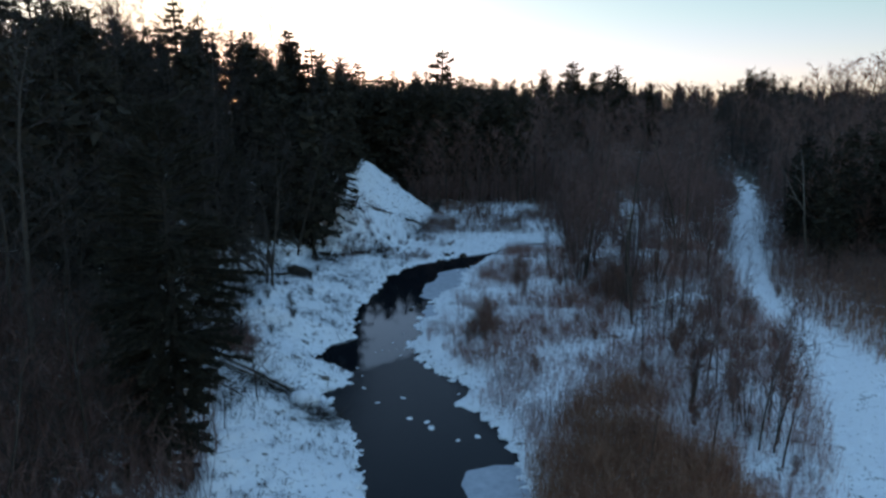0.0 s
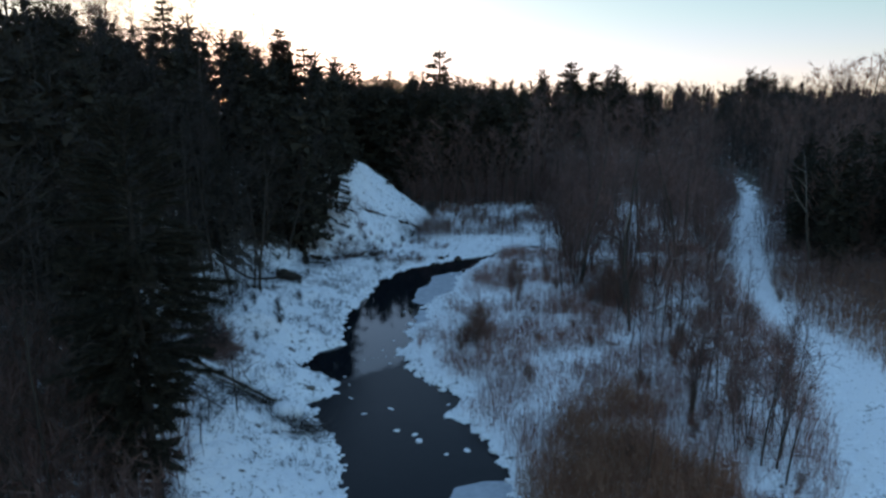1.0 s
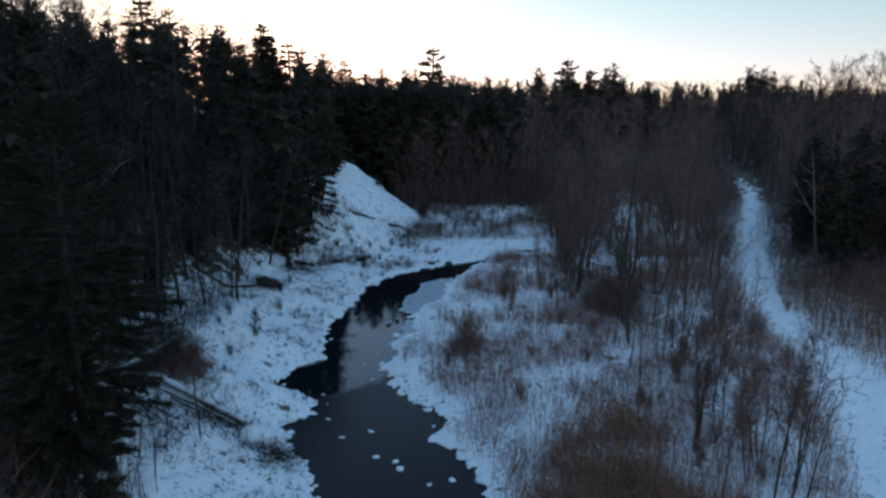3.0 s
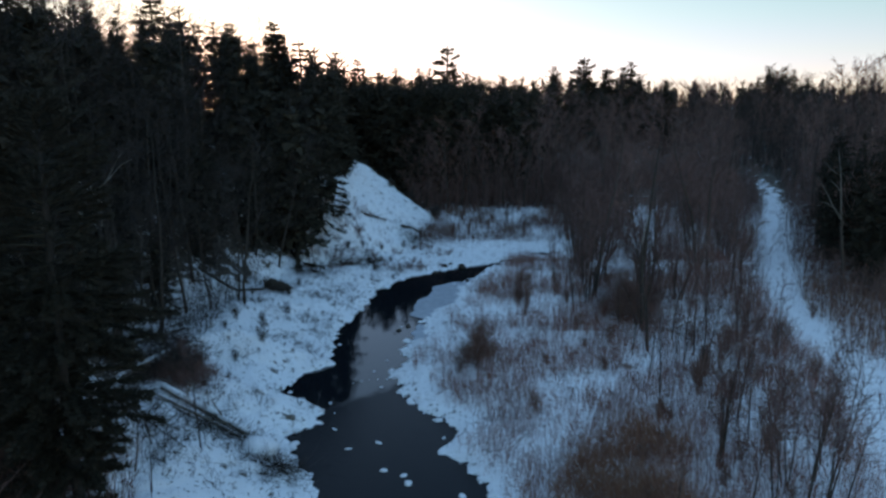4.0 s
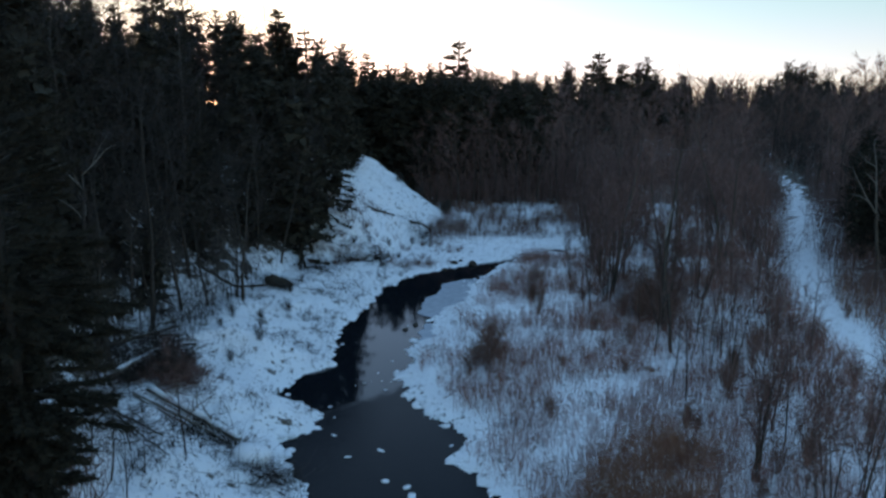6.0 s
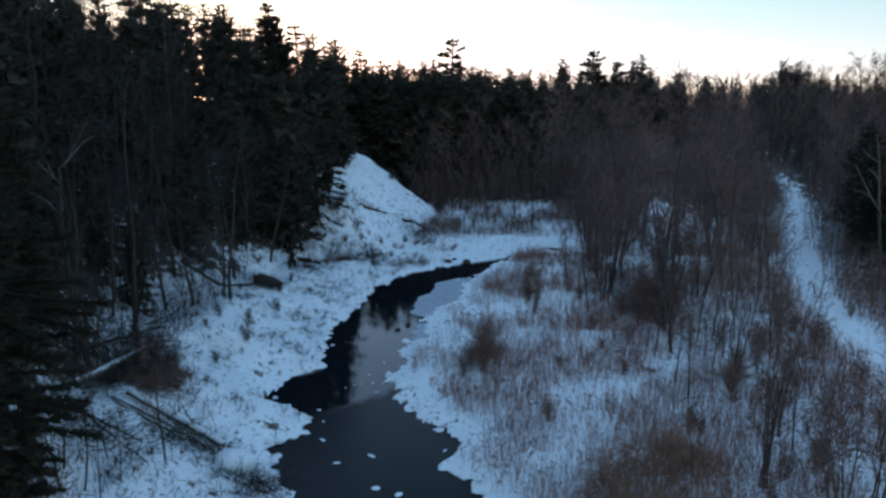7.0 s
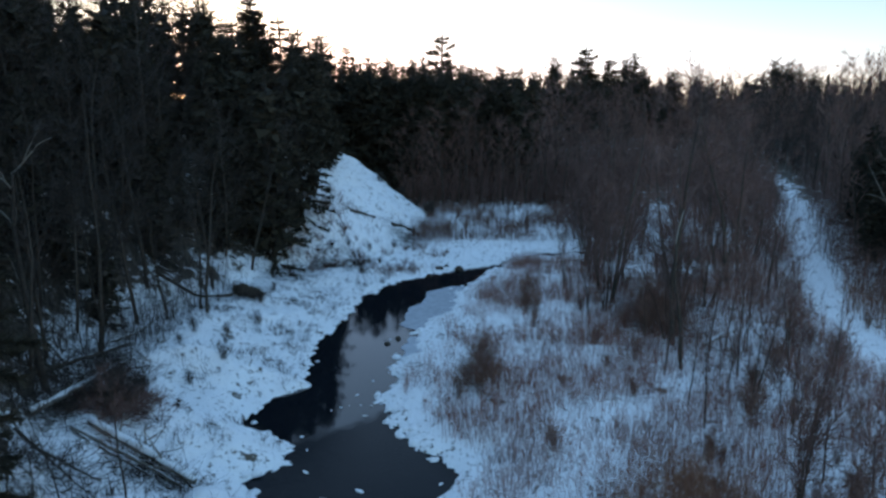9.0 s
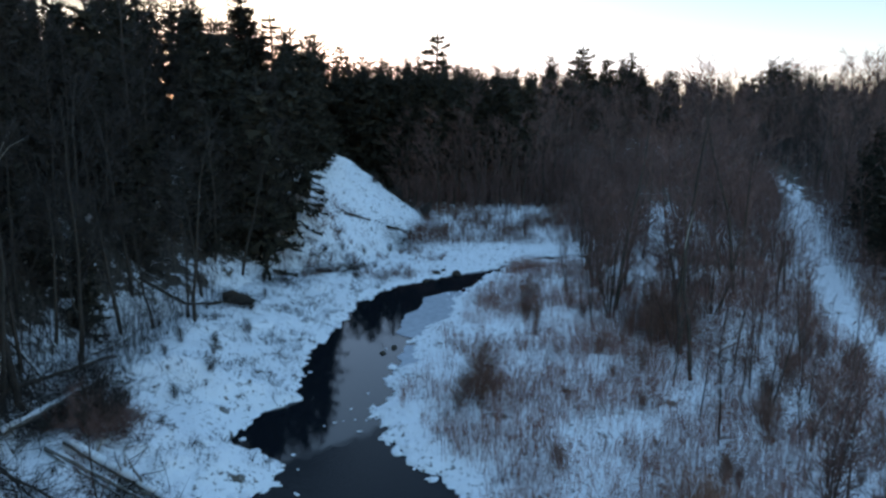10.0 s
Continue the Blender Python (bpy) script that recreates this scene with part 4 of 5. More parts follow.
stalks("brown_weeds", 8200, (3, 13.5, 18, 36), 1.6, REED, "dense patch of tall brown dry weeds", 22, reed_bed, 2, 0.0085)
stalks("matted_weeds", 6500, (3, 13.5, 18, 36), 0.8, REED, "matted brown dry weeds between taller stalks", 38, reed_bed, 2, 0.012, 0.6)
stalks("fine_weeds", 15000, (0, 24, 24, 68), 0.75, STRAW, "fine dry stalks standing in the snow", 40,
       lambda x, y, r: (rough(x * 0.3, y * 0.3, 87, 3) + r.uniform(-0.15, 0.15, len(x)) > -0.08) & (x > np.interp(y, RIVER_Y_R, RIVER_X_R) + 1.6 + 2 * rough(x * 0.3, y * 0.3, 92, 2)), 2, 0.0065, 0.2)
stalks("low_tufts", 6500, (0, 24, 24, 68), 0.45, TWIG, "short dry tufts standing in the snow", 39,
       lambda x, y, r: (rough(x * 0.7, y * 0.7, 90, 3) + r.uniform(-0.12, 0.12, len(x)) > 0.06) & (x > np.interp(y, RIVER_Y_R, RIVER_X_R) + 1.0), 2, 0.009, 0.35, 7)
stalks("bank_weeds", 9000, (-16, -3, 20, 67), 0.32, GREY_SHADED_TWIG, "short dry weeds poking through the snow of the bank", 23,
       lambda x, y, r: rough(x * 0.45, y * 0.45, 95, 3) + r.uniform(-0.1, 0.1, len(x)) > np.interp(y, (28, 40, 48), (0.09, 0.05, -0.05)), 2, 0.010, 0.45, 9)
stalks("near_brush", 8000, (-26, -8.3, 12, 28), 3.0, TWIG, "dense brown brushwood on the near bank", 30, lambda x, y, r: x < -8.6 - 0.12 * (y - 20) + r.uniform(-0.8, 0.8, len(x)), 5, 0.012)
stalks("flat_weeds", 8000, (-4, 18, 74, 91), 0.8, RED_TWIG, "dry weeds on the far river flat", 24, lambda x, y, r: (rough(x * 0.3, y * 0.3, 97, 3) + r.uniform(-0.15, 0.15, len(x)) > -0.03) & (toe_distance(x, y) < r.uniform(-0.6, 0.6, len(x))), 2, 0.013)
stalks("flat_edge_weeds", 1900, (-2, 15, 72, 81), 1.15, TWIG, "dense upright dry weeds along the edge of the flat", 41,
       lambda x, y, r: (y > 72.6 + 0.3 * (x + 0.8) * (x < 6) + 2.0 * (x >= 6) + r.uniform(-0.4, 0.4, len(x))) & (rough(x * 0.5, y * 0.35, 86, 3) + r.uniform(-0.12, 0.12, len(x)) > -0.04) & (toe_distance(x, y) < -0.3), 2, 0.010, 0.08)
stalks("verge_weeds", 4000, (22, 46, 36, 96), 0.9, STRAW, "dry brown weeds beside the path", 25, patchy(0.3, -0.1, 99), 2, 0.009)
stalks("undergrowth", 6000, (-44, -9, 20, 98), 2.8, GREY_SHADED_TWIG, "bare brushwood under the trees of the bluff", 26,
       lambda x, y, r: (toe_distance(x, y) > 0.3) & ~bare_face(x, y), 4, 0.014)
stalks("far_undergrowth", 12000, (-24, 110, 87, 150), 3.6, TWIG, "bare brushwood in the woods beyond the flat", 27, lambda x, y, r: toe_distance(x, y) < -0.5, 4, 0.018)
# shade between the far trunks, given by extra brushwood in the dark twig colour
stalks("deep_undergrowth", 6500, (36, 84, 97, 150), 4.2, GREY_SHADED_TWIG, "brushwood deep in the leafless woods, coloured dark for shade", 42, lambda x, y, r: x < y * 0.75, 4, 0.02)
stalks("wood_edge_brush", 7500, (-4, 34, 88.5, 104), 3.6, TWIG, "bare brushwood along the edge of the far wood", 36, lambda x, y, r: (r.uniform(size=len(x)) < 0.9) & (toe_distance(x, y) < 0), 4, 0.02)
stalks("low_brush", 7500, (24, 37, 36, 58), 1.1, REED, "low brown brush beside the footpath", 35, lambda x, y, r: r.uniform(size=len(x)) < 0.95, 3, 0.011)
stalks("side_undergrowth", 11000, (24, 60, 44, 100), 2.6, TWIG, "bare brushwood right of the footpath", 28, lambda x, y, r: r.uniform(size=len(x)) < 0.8, 4, 0.013)
stalks("path_brush", 2500, (16, 40, 50, 100), 2.3, TWIG, "bare brushwood along the footpath", 31,
       lambda x, y, r: (np.abs(x - np.interp(y, PATH_Y, PATH_X)) < 9) & (rough(x * 0.3, y * 0.3, 94, 2) > -0.15), 4, 0.011)
stalks("slope_weeds", 2400, (-11, 1, 63, 73), 0.5, TWIG, "dark dry weeds scattered on the snow slope", 33, patchy(0.5, 0.03, 96), 2, 0.014, 0.4, 8)
stalks("foot_brush", 2600, (-23, -12.6, 36, 57), 2.0, GREY_SHADED_TWIG, "bare brushwood at the foot of the bluff", 34, lambda x, y, r: r.uniform(size=len(x)) < 0.9, 4, 0.011)
stalks("thicket_edge_brush", 1100, (12, 21, 66, 84), 2.6, TWIG, "bare brushwood at the edge of the thicket", 37, lambda x, y, r: x > 12 + 2.5 * rough(x * 0.4, y * 0.4, 98, 2) + r.uniform(-0.6, 1.2, len(x)), 4, 0.014)
stalks("thicket_brush", 500, (9, 22, 48, 68), 1.8, RED_TWIG, "bare brushwood in the alder thicket", 29, patchy(0.3, -0.05, 93), 4, 0.010)


def far_woods(seed, count, mat, label, tall, sharp):
    """The low woods that close the valley, too far to tell tree from tree."""
    r = np.random.default_rng(seed)
    a, b, wide, n = [], [], [], 150
    for _ in range(count):
        far, turn = r.uniform(205, 400), r.uniform(-0.25, 0.72)
        x, y = far * math.sin(turn), far * math.cos(turn)
        h, w = r.uniform(*tall), r.uniform(1.8, 3.0)
        z = land_at(x, y)
        f = r.uniform(0.05, 0.97, n)
        ang = r.uniform(0, 6.28, n)
        reach = w * np.clip(1.02 - f, 0, 1) ** sharp * r.uniform(0.2, 1, n)
        foot = np.stack([x + reach * 0.5 * np.cos(ang), y + reach * 0.5 * np.sin(ang), z + f * h * 0.92], 1)
        a.append(foot)
        b.append(foot + np.stack([reach * 0.8 * np.cos(ang), reach * 0.8 * np.sin(ang), r.uniform(0.2, 1.1, n)], 1))
        wide.append(r.uniform(0.25, 0.7, n))
    a, b, wide = np.concatenate(a), np.concatenate(b), np.concatenate(wide)
    me = tri_mesh("far_woods", *blades(a, b, wide, r.uniform(-1.57, 1.57, len(a))))
    tagged(part("far_woods", me, mat), label, "woods", kind="stuff")


far_woods(51, 420, TWIG, "distant leafless woods closing the valley", (10, 13), 0.45)
far_woods(52, 380, NEEDLE, "distant dark evergreen woods closing the valley", (9.5, 13.5), 0.7)


# ---- fallen wood, stones and ice ----
def lying(name, points, r0, r1, mat, label, category, seed, cap=0.0, stubs=4, group=""):
    """A fallen trunk along a few points, with broken branch stubs and snow on its back."""
    r = np.random.default_rng(seed)
    pts = np.array(points, float)
    t = np.linspace(0, 1, 12)
    at = np.linspace(0, 1, len(pts))
    path = np.stack([np.interp(t, at, pts[:, k]) for k in range(3)], 1) + r.normal(0, 0.012, (12, 3))
    rad = np.linspace(r0, r1, 12) * r.uniform(0.9, 1.1, 12)
    ob = new(name)
    ob.location = path[0]
    trunk = part("trunk", tri_mesh(name + "_trunk", *tube(path - path[0], rad, 8)), mat, ob, smooth=True)
    for _ in range(stubs):
        k = r.integers(2, 11)
        d = unit(np.array((r.normal(), r.normal(), abs(r.normal()) * 0.6)))
        stub = crooked(r, path[k] - path[0], d, r.uniform(0.5, 1.4), 3, 0.15, 0.0)
        part("branch_stub", tri_mesh(name + "_stub", *tube(stub, np.linspace(r1 * 0.45, 0.012, 4), 5)), mat, trunk)
    if cap:
        lift = path.copy()
        lift[:, 2] += rad * 0.62
        part("snow_cap", tri_mesh(name + "_snow", *tube(lift - path[0], rad * cap * r.uniform(0.75, 1.1, 12), 8)), CLEAN_SNOW, trunk, "snow lying along its back", smooth=True)
    return tagged(ob, label, category, group)


def on_land(x, y, up=0.0):
    return (x, y, land_at(x, y) + up)


lying("fallen_log", [on_land(-13.9, 36.4, 0.2), on_land(-13.2, 42.7, 0.3)], 0.13, 0.085, PALE_BARK,
      "long pale fallen trunk covered with snow", "fallen log", 61, 0.9, 3)
lying("fallen_log", [on_land(-12.1, 36.9, 0.25), on_land(-7.7, 35.0, 0.25)], 0.15, 0.12, PALE_BARK,
      "thick grey fallen log sloping to the river, snow on top", "fallen log", 62, 1.0, 6)
lying("fallen_log", [on_land(-12.6, 36.5, 0.15), on_land(-10.2, 35.4, 0.2), on_land(-8.1, 34.6, 0.15)], 0.10, 0.06, PALE_BARK,
      "thin grey fallen trunk beside a thicker log", "fallen log", 63, 0.5, 4)
lying("fallen_log", [on_land(-14.9, 38.3, 0.35), on_land(-13.7, 44.2, 0.4)], 0.12, 0.07, BARK,
      "dark fallen branch lying in the snow", "fallen log", 64, 0.4, 5)
lying("fallen_log", [on_land(-17, 41.5, 0.9), on_land(-15.3, 41.0, 0.5), on_land(-14.2, 40.3, 0.2)], 0.09, 0.06, BARK,
      "snowy fallen branch leaning on the bank", "fallen log", 65, 0.8, 2)
lying("fallen_log", [on_land(-11.3, 36.6, 0.35), on_land(-9.6, 36.1, 0.25), on_land(-7.9, 35.3, 0.15)], 0.07, 0.04, BARK,
      "thin broken branch lying along a fallen log", "fallen log", 75, 0.5, 5)
lying("fallen_log", [on_land(-14.4, 44.0, 0.5), on_land(-14.2, 46.1, 0.35), on_land(-14.1, 48.4, 0.3)], 0.07, 0.05, BARK,
      "dark fallen branch lying in the snow", "fallen log", 76, 0.7, 4)
lying("fallen_log", [on_land(14.2, 47.8, 0.15), on_land(15.1, 48.2, 0.4), on_land(16.1, 48.8, 0.55)], 0.11, 0.09, PALE_BARK,
      "pale forked log lying in the brush under snow", "fallen log", 66, 1.0, 2)
lying("fallen_log", [on_land(14.2, 47.8, 0.2), on_land(14.6, 47.0, 0.15), on_land(15.0, 46.2, 0.1)], 0.08, 0.05, PALE_BARK,
      "short pale branch lying in the brush under snow", "fallen log", 67, 1.0, 0)
lying("fallen_log", [on_land(-7.0, 71.9, 0.05), on_land(-6.1, 72.6, 0.05), on_land(-5.1, 73.6, 0.05)], 0.13, 0.09, BARK,
      "dark log lying across the snow slope", "fallen log", 68, 0.0, 3)
lying("fallen_log", [on_land(-3.8, 74.6, 0.05), on_land(-3.1, 75.4, 0.05), on_land(-2.3, 76.4, 0.05)], 0.14, 0.10, BARK,
      "dark log lying across the snow slope", "fallen log", 69, 0.0, 3)
lying("fallen_log", [on_land(-15.5, 52, 0.8), on_land(-13.5, 53, 0.5), on_land(-11.8, 54, 0.25)], 0.10, 0.07, BARK,
      "dark fallen branch lying at the foot of the bluff", "fallen log", 70, 0.4, 4)


def standing_trunk(name, x, y, points, r0, r1, mat, label, category, seed, boughs=5, bough_mat=None):
    """A dead or bare standing trunk with a few broken boughs."""
    r = np.random.default_rng(seed)
    pts = np.array(points, float)
    t = np.linspace(0, 1, 10)
    path = np.stack([np.interp(t, np.linspace(0, 1, len(pts)), pts[:, k]) for k in range(3)], 1) + r.normal(0, 0.03, (10, 3))
    ob = new(name)
    ob.location = on_land(x, y, -0.2)
    trunk = part("trunk", tri_mesh(name + "_trunk", *tube(path, np.linspace(r0, r1, 10), 8)), mat, ob, smooth=True)
    for k in range(boughs):
        i = r.integers(4, 10)
        bough = crooked(r, path[i], around(r, (0, 0, 1), r.uniform(0.6, 1.3)), r.uniform(0.8, 2.4), 4, 0.2, 0.08)
        part("bough", tri_mesh(name + "_bough", *tube(bough, np.linspace(r1 * 0.7, 0.012, 5), 5)), bough_mat or mat, trunk)
    return tagged(ob, label, category)


standing_trunk("dead_tree", -14.5, 38.5, [(0, 0, 0), (-0.5, 0.4, 3.2), (-0.9, 0.9, 6.5), (-0.8, 1.2, 8.5)], 0.15, 0.05, BARK,
               "tall brown dead tree leaning over the bank", "dead tree", 71, 7, PALE_BARK)
snag = standing_trunk("dead_tree", 12.3, 45.2, [(0, 0, 0), (-0.3, 0.1, 2.8), (-0.6, 0.2, 5.0), (-0.7, 0.2, 6.35)], 0.10, 0.05, BARK,
                      "slender dead trunk with a pale barkless limb in the thicket", "dead tree", 72, 5)
part("pale_limb", tri_mesh("pale_limb", *tube(np.array([(-0.7, 0.2, 6.2), (-0.6, 0.38, 6.6), (-0.4, 0.75, 7.1), (-0.1, 1.2, 7.75)]), [0.035, 0.045, 0.04, 0.025], 6)),
     PALE_BARK, snag, "pale barkless limb")
forked = standing_trunk("dead_tree", 28.3, 55.5, [(0, 0, 0), (-0.15, 0, 2.5), (-0.5, 0, 5.0), (-0.6, 0, 5.6)], 0.13, 0.08, BARK,
                        "pale broken tree with bare forked boughs", "dead tree", 73, 0)
for k, bough in enumerate([[(-0.6, 0, 5.5), (-1.3, -0.1, 6.4), (-1.9, -0.1, 7.4), (-2.5, 0, 8.5)], [(-0.6, 0, 5.5), (-0.75, 0.1, 7.0), (-0.95, 0.1, 8.6), (-1.25, 0.2, 10.2)],
                           [(-1.2, -0.1, 6.3), (-1.9, -0.3, 6.7), (-2.7, -0.4, 6.9)], [(-0.8, 0.1, 7.4), (-1.3, 0, 7.9), (-1.7, 0, 8.2)], [(-0.95, 0.1, 8.5), (-1.6, 0.2, 8.9), (-2.0, 0.3, 9.4)]]):
    part("bough", tri_mesh("bough", *tube(np.array(bough), np.linspace(0.06 if k < 2 else 0.035, 0.015, len(bough)), 6)), GREY_BARK, forked)
lying("fallen_bough", [on_land(-13.0, 33.9, 0.5), on_land(-12.0, 33.8, 0.3), on_land(-10.4, 32.6, 0.2), on_land(-9.3, 31.9, 0.1)], 0.06, 0.03, BARK,
      "dark fallen bough with many bare branches in the snow", "fallen bough", 77, 0.5, 16)
lying("fallen_bough", [on_land(-12.4, 33.7, 0.4), on_land(-11.0, 33.4, 0.25), on_land(-10.0, 33.2, 0.1)], 0.045, 0.025, BARK,
      "dark fallen bough with many bare branches in the snow", "fallen bough", 78, 0.4, 12)
lying("fallen_log", [on_land(-12.2, 36.2, 0.1), on_land(-9.0, 34.6, 0.12)], 0.05, 0.035, PALE_BARK,
      "thin broken branch lying along a fallen log", "fallen log", 79, 0.6, 6)
lying("fallen_log", [on_land(-15.4, 40.4, 0.3), on_land(-14.4, 39.3, 0.2)], 0.07, 0.05, PALE_BARK,
      "short pale branch lying on the snowy bank", "fallen log", 80, 0.7, 1)
# grey trunks in the wood beyond the flat
for k, (x, y, h) in enumerate([(4.6, 97, 8.0), (8.2, 93.5, 6.0), (12.3, 101, 8.0), (-1.5, 93.5, 6.5), (16, 95, 7.5), (20.5, 99, 6.5)]):
    r = np.random.default_rng(800 + k)
    standing_trunk("dead_tree", x, y, [(0, 0, 0), (r.normal(0, 0.15), 0, h * 0.4), (r.normal(0, 0.3), 0, h * 0.75), (r.normal(0, 0.7), 0, h)], 0.10, 0.04, GREY_BARK,
                   "grey bare trunk standing in the leafless wood", "dead tree", 810 + k, 3)


def root_plate(x, y):
    """The upturned root plate of a fallen tree."""
    r = np.random.default_rng(91)
    bm = bmesh.new()
    bmesh.ops.create_icosphere(bm, subdivisions=3, radius=1.0)
    for v in bm.verts:
        n = noise.noise(v.co * 2.3) * 0.3 + noise.noise(v.co * 6) * 0.12
        v.co *= 1 + n
        v.co = Vector((v.co.x * 1.2, v.co.y * 0.4, max(v.co.z * (0.75 - 0.45 * v.co.x), -0.3)))
    ob = new("root_plate")
    ob.location = on_land(x, y, 0.1)
    ob.scale = (0.8, 0.8, 0.75)
    part("earth", bm, EARTH, ob, smooth=True)
    for k in range(12):
        root = crooked(r, (r.uniform(-0.8, 0.8), -0.2, r.uniform(0, 0.7)), (r.normal(), -0.5 + r.normal() * 0.3, r.normal() * 0.6 + 0.2), r.uniform(0.5, 1.3), 4, 0.3, 0)
        part("root", tri_mesh("root", *tube(root, np.linspace(0.045, 0.01, 5), 5)), BARK, ob)
    return tagged(ob, "dark upturned root plate of a fallen tree", "root plate")


EARTH = make_plain("frozen_earth", (0.03, 0.024, 0.02), (0.10, 0.08, 0.062), 5.0, 0.9, 0.8, 0.05)
root_plate(-11.1, 55.0)


def lump_mesh(name, seed, rx, ry, rz, rough_by=0.25, mat=None):
    bm = bmesh.new()
    bmesh.ops.create_icosphere(bm, subdivisions=2, radius=1.0)
    off = Vector((seed * 3.7, seed * 1.3, 0))
    for v in bm.verts:
        v.co *= 1 + rough_by * noise.noise(v.co * 1.6 + off) + rough_by * 0.4 * noise.noise(v.co * 4 + off)
        v.co = Vector((v.co.x * rx, v.co.y * ry, max(v.co.z, -0.5) * rz))
    me = bpy.data.meshes.new(name)
    bm.to_mesh(me)
    bm.free()
    me.materials.append(mat or CLEAN_SNOW)
    me.polygons.foreach_set("use_smooth", np.ones(len(me.polygons), bool))
    return me


FLOES = [lump_mesh("ice_floe", k, 0.20 + 0.05 * k, 0.15 + 0.03 * (k % 3), 0.05) for k in range(5)]
for k, (x, y, s) in enumerate([(-1.69, 33.6, 1.1), (-0.83, 33.2, 0.9), (-0.6, 32.6, 1.0), (-2.14, 35.95, 0.75), (-3.44, 35.4, 0.5), (0.66, 31.35, 0.8), (1.6, 31.7, 1.0), (-4.3, 37.2, 0.4),
                               (-2.6, 41.9, 0.45), (-3.2, 44.0, 0.35), (-4.6, 38.9, 0.4), (-5.0, 40.0, 0.5), (-1.5, 42.8, 0.45), (-2.0, 43.9, 0.4), (-2.6, 45.6, 0.35), (-1.9, 46.6, 0.3), (0.3, 38.2, 0.5), (-0.2, 38.9, 0.4), (-4.15, 42.4, 0.25), (-3.75, 42.7, 0.3), (-3.4, 42.85, 0.22), (-2.9, 42.95, 0.3), (-2.4, 42.9, 0.25), (-2.0, 43.05, 0.35),
                               (-2.2, 51.3, 0.35), (-1.9, 51.7, 0.3), (-4.4, 37.3, 0.35), (-5.2, 39.2, 0.35), (0.8, 36.4, 0.45), (1.1, 35.4, 0.35), (0.1, 40.0, 0.35), (1.9, 33.4, 0.4)]):
    ob = tagged(part("ice_floe", FLOES[k % 5], CLEAN_SNOW), "small snow-covered ice floe on dark water", "ice floe", "ice floes on the river")
    ob.matrix_basis = pose(x, y, 0.02, 0, 0, 47 * k) @ Matrix.Scale(s * 0.82, 4)

STONES = [lump_mesh("stone", 20 + k, 0.26, 0.20 + 0.02 * k, 0.16) for k in range(4)]
BARE_STONES = [lump_mesh("dark_stone", 30 + k, 0.30, 0.24, 0.20, 0.3, EARTH) for k in range(2)]
sr = np.random.default_rng(5)
done = 0
while done < 70:
    y = sr.uniform(26, 62)
    left = sr.uniform() < 0.62
    x = np.interp(y, RIVER_Y_L, RIVER_X_L) if left else np.interp(y, RIVER_Y_R, RIVER_X_R)
    x += sr.normal(0, 0.45)
    if -0.35 < wetness(x, y) < 0.45:
        ob = tagged(part("snowy_stone", STONES[done % 4], CLEAN_SNOW), "snow-capped stone at the water's edge", "stone", "stones along the river's edge")
        ob.matrix_basis = pose(x, y, max(land_at(x, y), 0.0) - 0.02, 0, 0, sr.uniform(0, 360)) @ Matrix.Scale(sr.uniform(0.35, 1.05), 4)
        done += 1
for k, (x, y, size) in enumerate([(0.42, 65.8, 1.0), (0.93, 66.5, 0.8), (1.88, 65.85, 1.2), (-0.33, 64.3, 0.9), (-1.75, 51.4, 0.7), (-2.3, 50.6, 0.6)]):
    ob = tagged(part("dark_stone", BARE_STONES[k % 2], EARTH), "dark wet stone at the water's edge", "stone", "dark stones at the water's edge")
    ob.matrix_basis = pose(x, y, max(land_at(x, y), 0.0) + 0.02, 0, 0, 70 * k) @ Matrix.Scale(size, 4)
mound = tagged(part("snow_mound", lump_mesh("snow_mound", 41, 0.85, 0.7, 0.55, 0.15), CLEAN_SNOW), "rounded mound of clean snow on the bank", "snow mound")
mound.location = on_land(-7.0, 33.9, 0.1)


def ice_sheet(edges, seed, label):
    """A thin plate of grey ice frozen to the bank; edges: y, outer x, inner x."""
    ys, outer, inner = zip(*edges)
    y = np.linspace(ys[0], ys[-1], 40)
    jag = 0.5 * rough(y * 1.3, 0 * y + seed, seed, 3)
    rim = [(a, c) for a, c in zip(np.interp(y, ys, outer) + jag, y)] + [(a, c) for a, c in zip(np.interp(y, ys, inner), y)][::-1]
    bm = bmesh.new()
    mid = (float(np.mean(outer + inner)), float(np.mean(ys)))
    f = bm.faces.new([bm.verts.new((a - mid[0], c - mid[1], 0)) for a, c in rim])
    out = bmesh.ops.extrude_face_region(bm, geom=[f])
    for v in out["geom"]:
        if isinstance(v, bmesh.types.BMVert):
            v.co.z += 0.045
    bmesh.ops.triangulate(bm, faces=bm.faces)
    bmesh.ops.recalc_face_normals(bm, faces=bm.faces)
    ob = tagged(part("ice_sheet", bm, ICE), label, "ice sheet")
    ob.location = (*mid, -0.01)


ice_sheet([(23.5, 1.2, 4.2), (25, 0.8, 4.2), (27, 0.75, 4.2), (28.6, 1.0, 4.2), (29.1, 2.3, 4.2)], 3, "smooth grey ice frozen along the river bank")
ice_sheet([(52.9, -0.9, 0.0), (53.5, -1.6, 0.6), (57.0, -1.55, 2.2), (57.9, -0.7, 2.4), (60.3, -0.4, 2.8), (61.6, 1.4, 3.0)], 7, "grey slushy ice frozen along the far bank")
ice_sheet([(48.3, -1.5, -0.3), (49.0, -1.35, 0.2), (50.5, -1.3, 0.2), (51.7, -1.0, 0.2)], 11, "thin grey ice in the river bend")


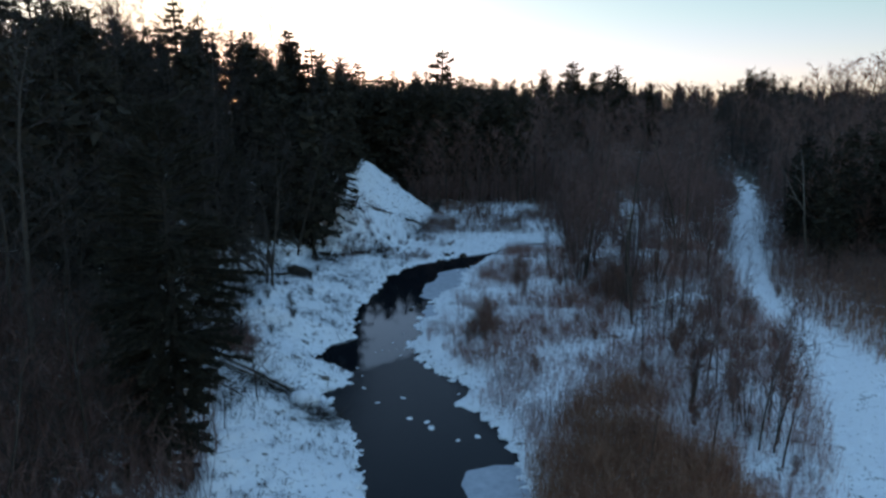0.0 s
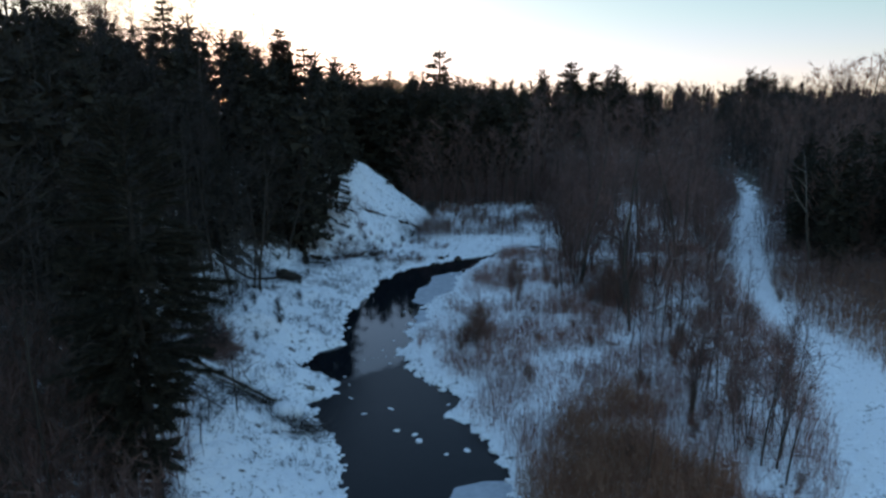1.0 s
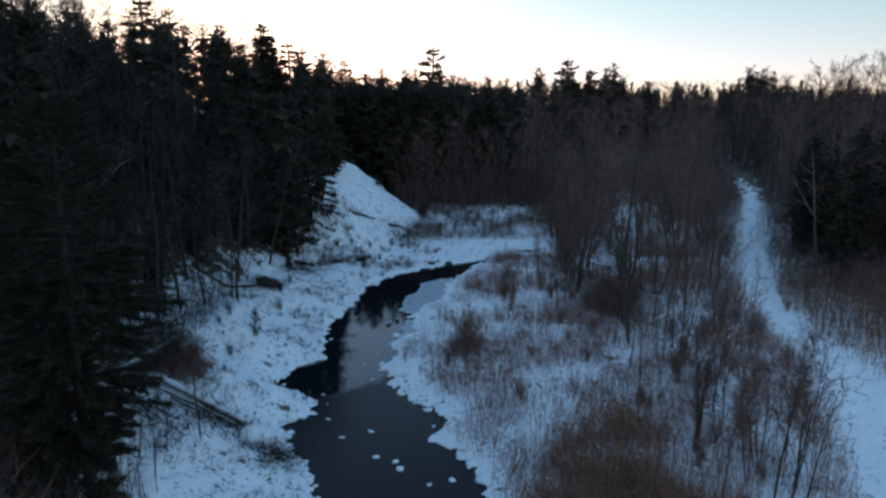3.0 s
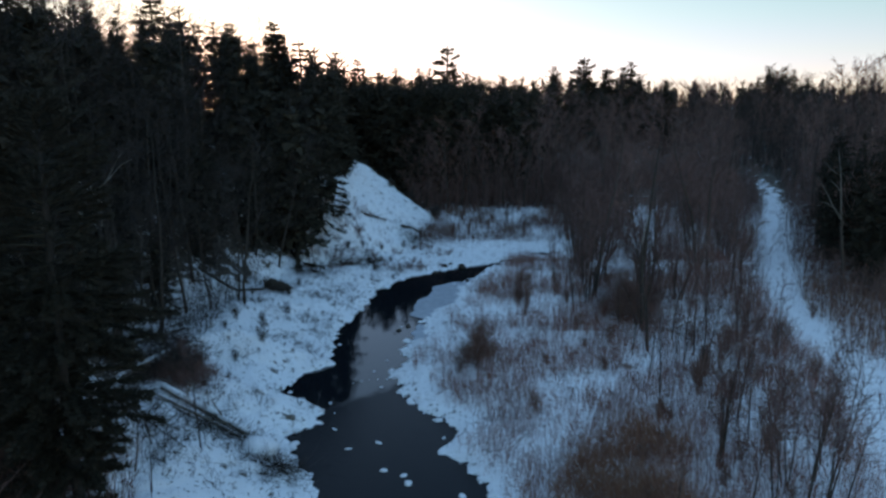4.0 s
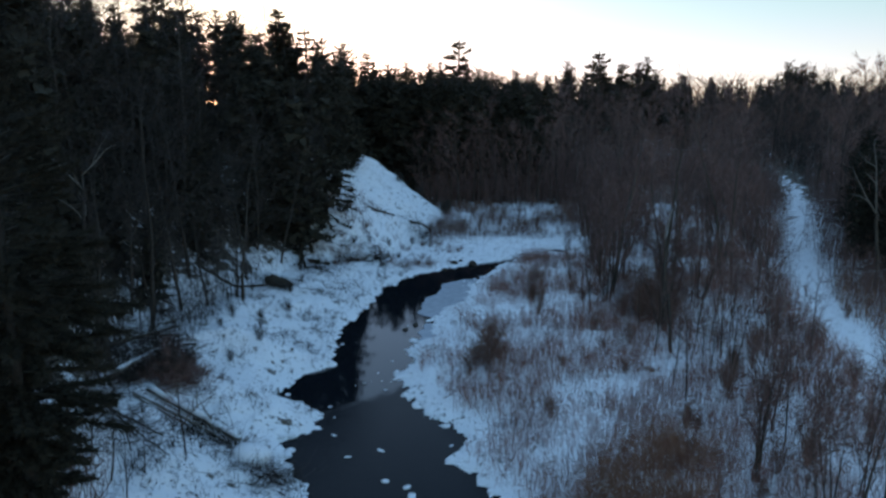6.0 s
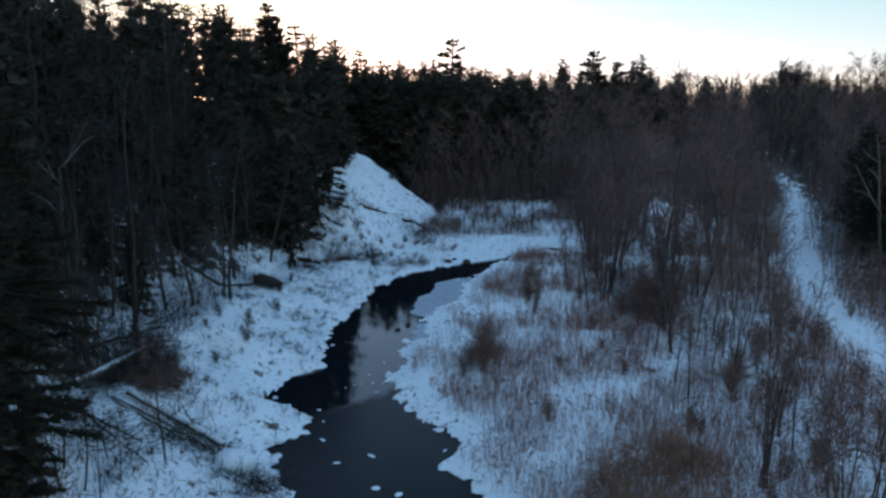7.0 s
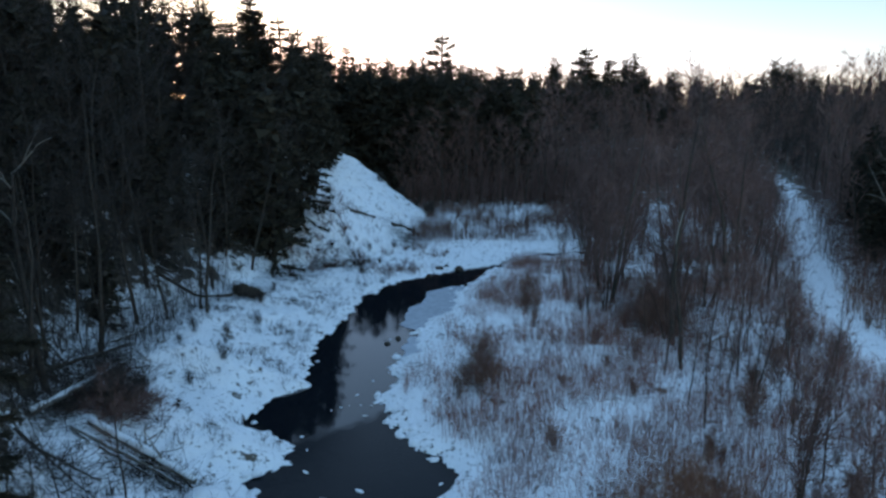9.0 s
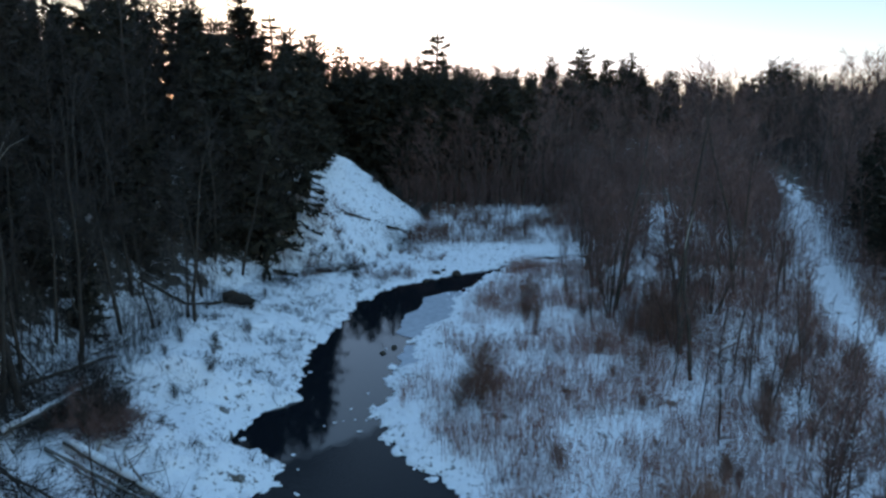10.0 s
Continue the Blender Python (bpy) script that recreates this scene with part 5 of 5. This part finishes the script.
def brush_pile(x, y, size, n, seed, label, mat=None):
    r = np.random.default_rng(seed)
    a = np.stack([x + r.normal(0, size, n), y + r.normal(0, size, n), np.zeros(n)], 1)
    a[:, 2] = land(a[:, 0], a[:, 1]) + r.uniform(0, 0.35, n) * size
    d = np.stack([r.normal(size=n), r.normal(size=n), np.abs(r.normal(0, 0.6, n))], 1)
    d /= np.linalg.norm(d, axis=1, keepdims=True)
    me = tri_mesh("brush_pile", *rods(a, a + d * r.uniform(0.3, 1.2, (n, 1)), r.uniform(0.006, 0.018, n), 0, 3))
    tagged(part("brush_pile", me, mat or (GREY_SHADED_TWIG if x < 0 else TWIG)), label, "brush pile", kind="stuff")


brush_pile(-11.2, 54.7, 0.6, 320, 12, "dark roots and twigs round an upturned root plate")
brush_pile(-14.0, 42.5, 1.3, 700, 13, "dead branches tangled at the foot of the bluff")
brush_pile(-15.0, 39.5, 1.2, 600, 14, "dead branches tangled at the foot of the bluff")
brush_pile(-5.9, 32.9, 0.7, 420, 1, "tangle of dark brush at the river's edge")
brush_pile(-11.9, 39.0, 0.75, 1300, 2, "brown tangle of twigs round a fallen trunk", TWIG)
brush_pile(-11.5, 38.3, 0.6, 800, 3, "brown bushy twigs beside a fallen trunk", TWIG)
brush_pile(-13.6, 38.6, 0.8, 700, 18, "broken twigs under a long fallen trunk")
brush_pile(-14.2, 37.4, 0.7, 500, 19, "broken twigs under a long fallen trunk")
brush_pile(-8.2, 34.6, 0.5, 220, 4, "broken twigs along a fallen log")
brush_pile(-11.6, 32.6, 1.0, 420, 5, "dark leaning brushwood on the snowy bank")
brush_pile(-9.6, 34.9, 0.6, 260, 6, "broken twigs along a fallen log")
brush_pile(12.4, 50.2, 1.3, 900, 8, "dark brown brush at the foot of a tree")
brush_pile(12.7, 53.2, 1.5, 1200, 15, "low brown brush under the alder thicket")
brush_pile(-2.6, 74.0, 0.9, 420, 16, "dark weeds at the foot of the snow slope")
brush_pile(-9.6, 60.5, 1.0, 360, 17, "dark twigs lying on the snowy bank")
brush_pile(-8.0, 64.8, 0.8, 300, 9, "dark brush at the foot of the snow slope")
brush_pile(-5.5, 66.2, 0.7, 240, 10, "dark brush at the foot of the snow slope")
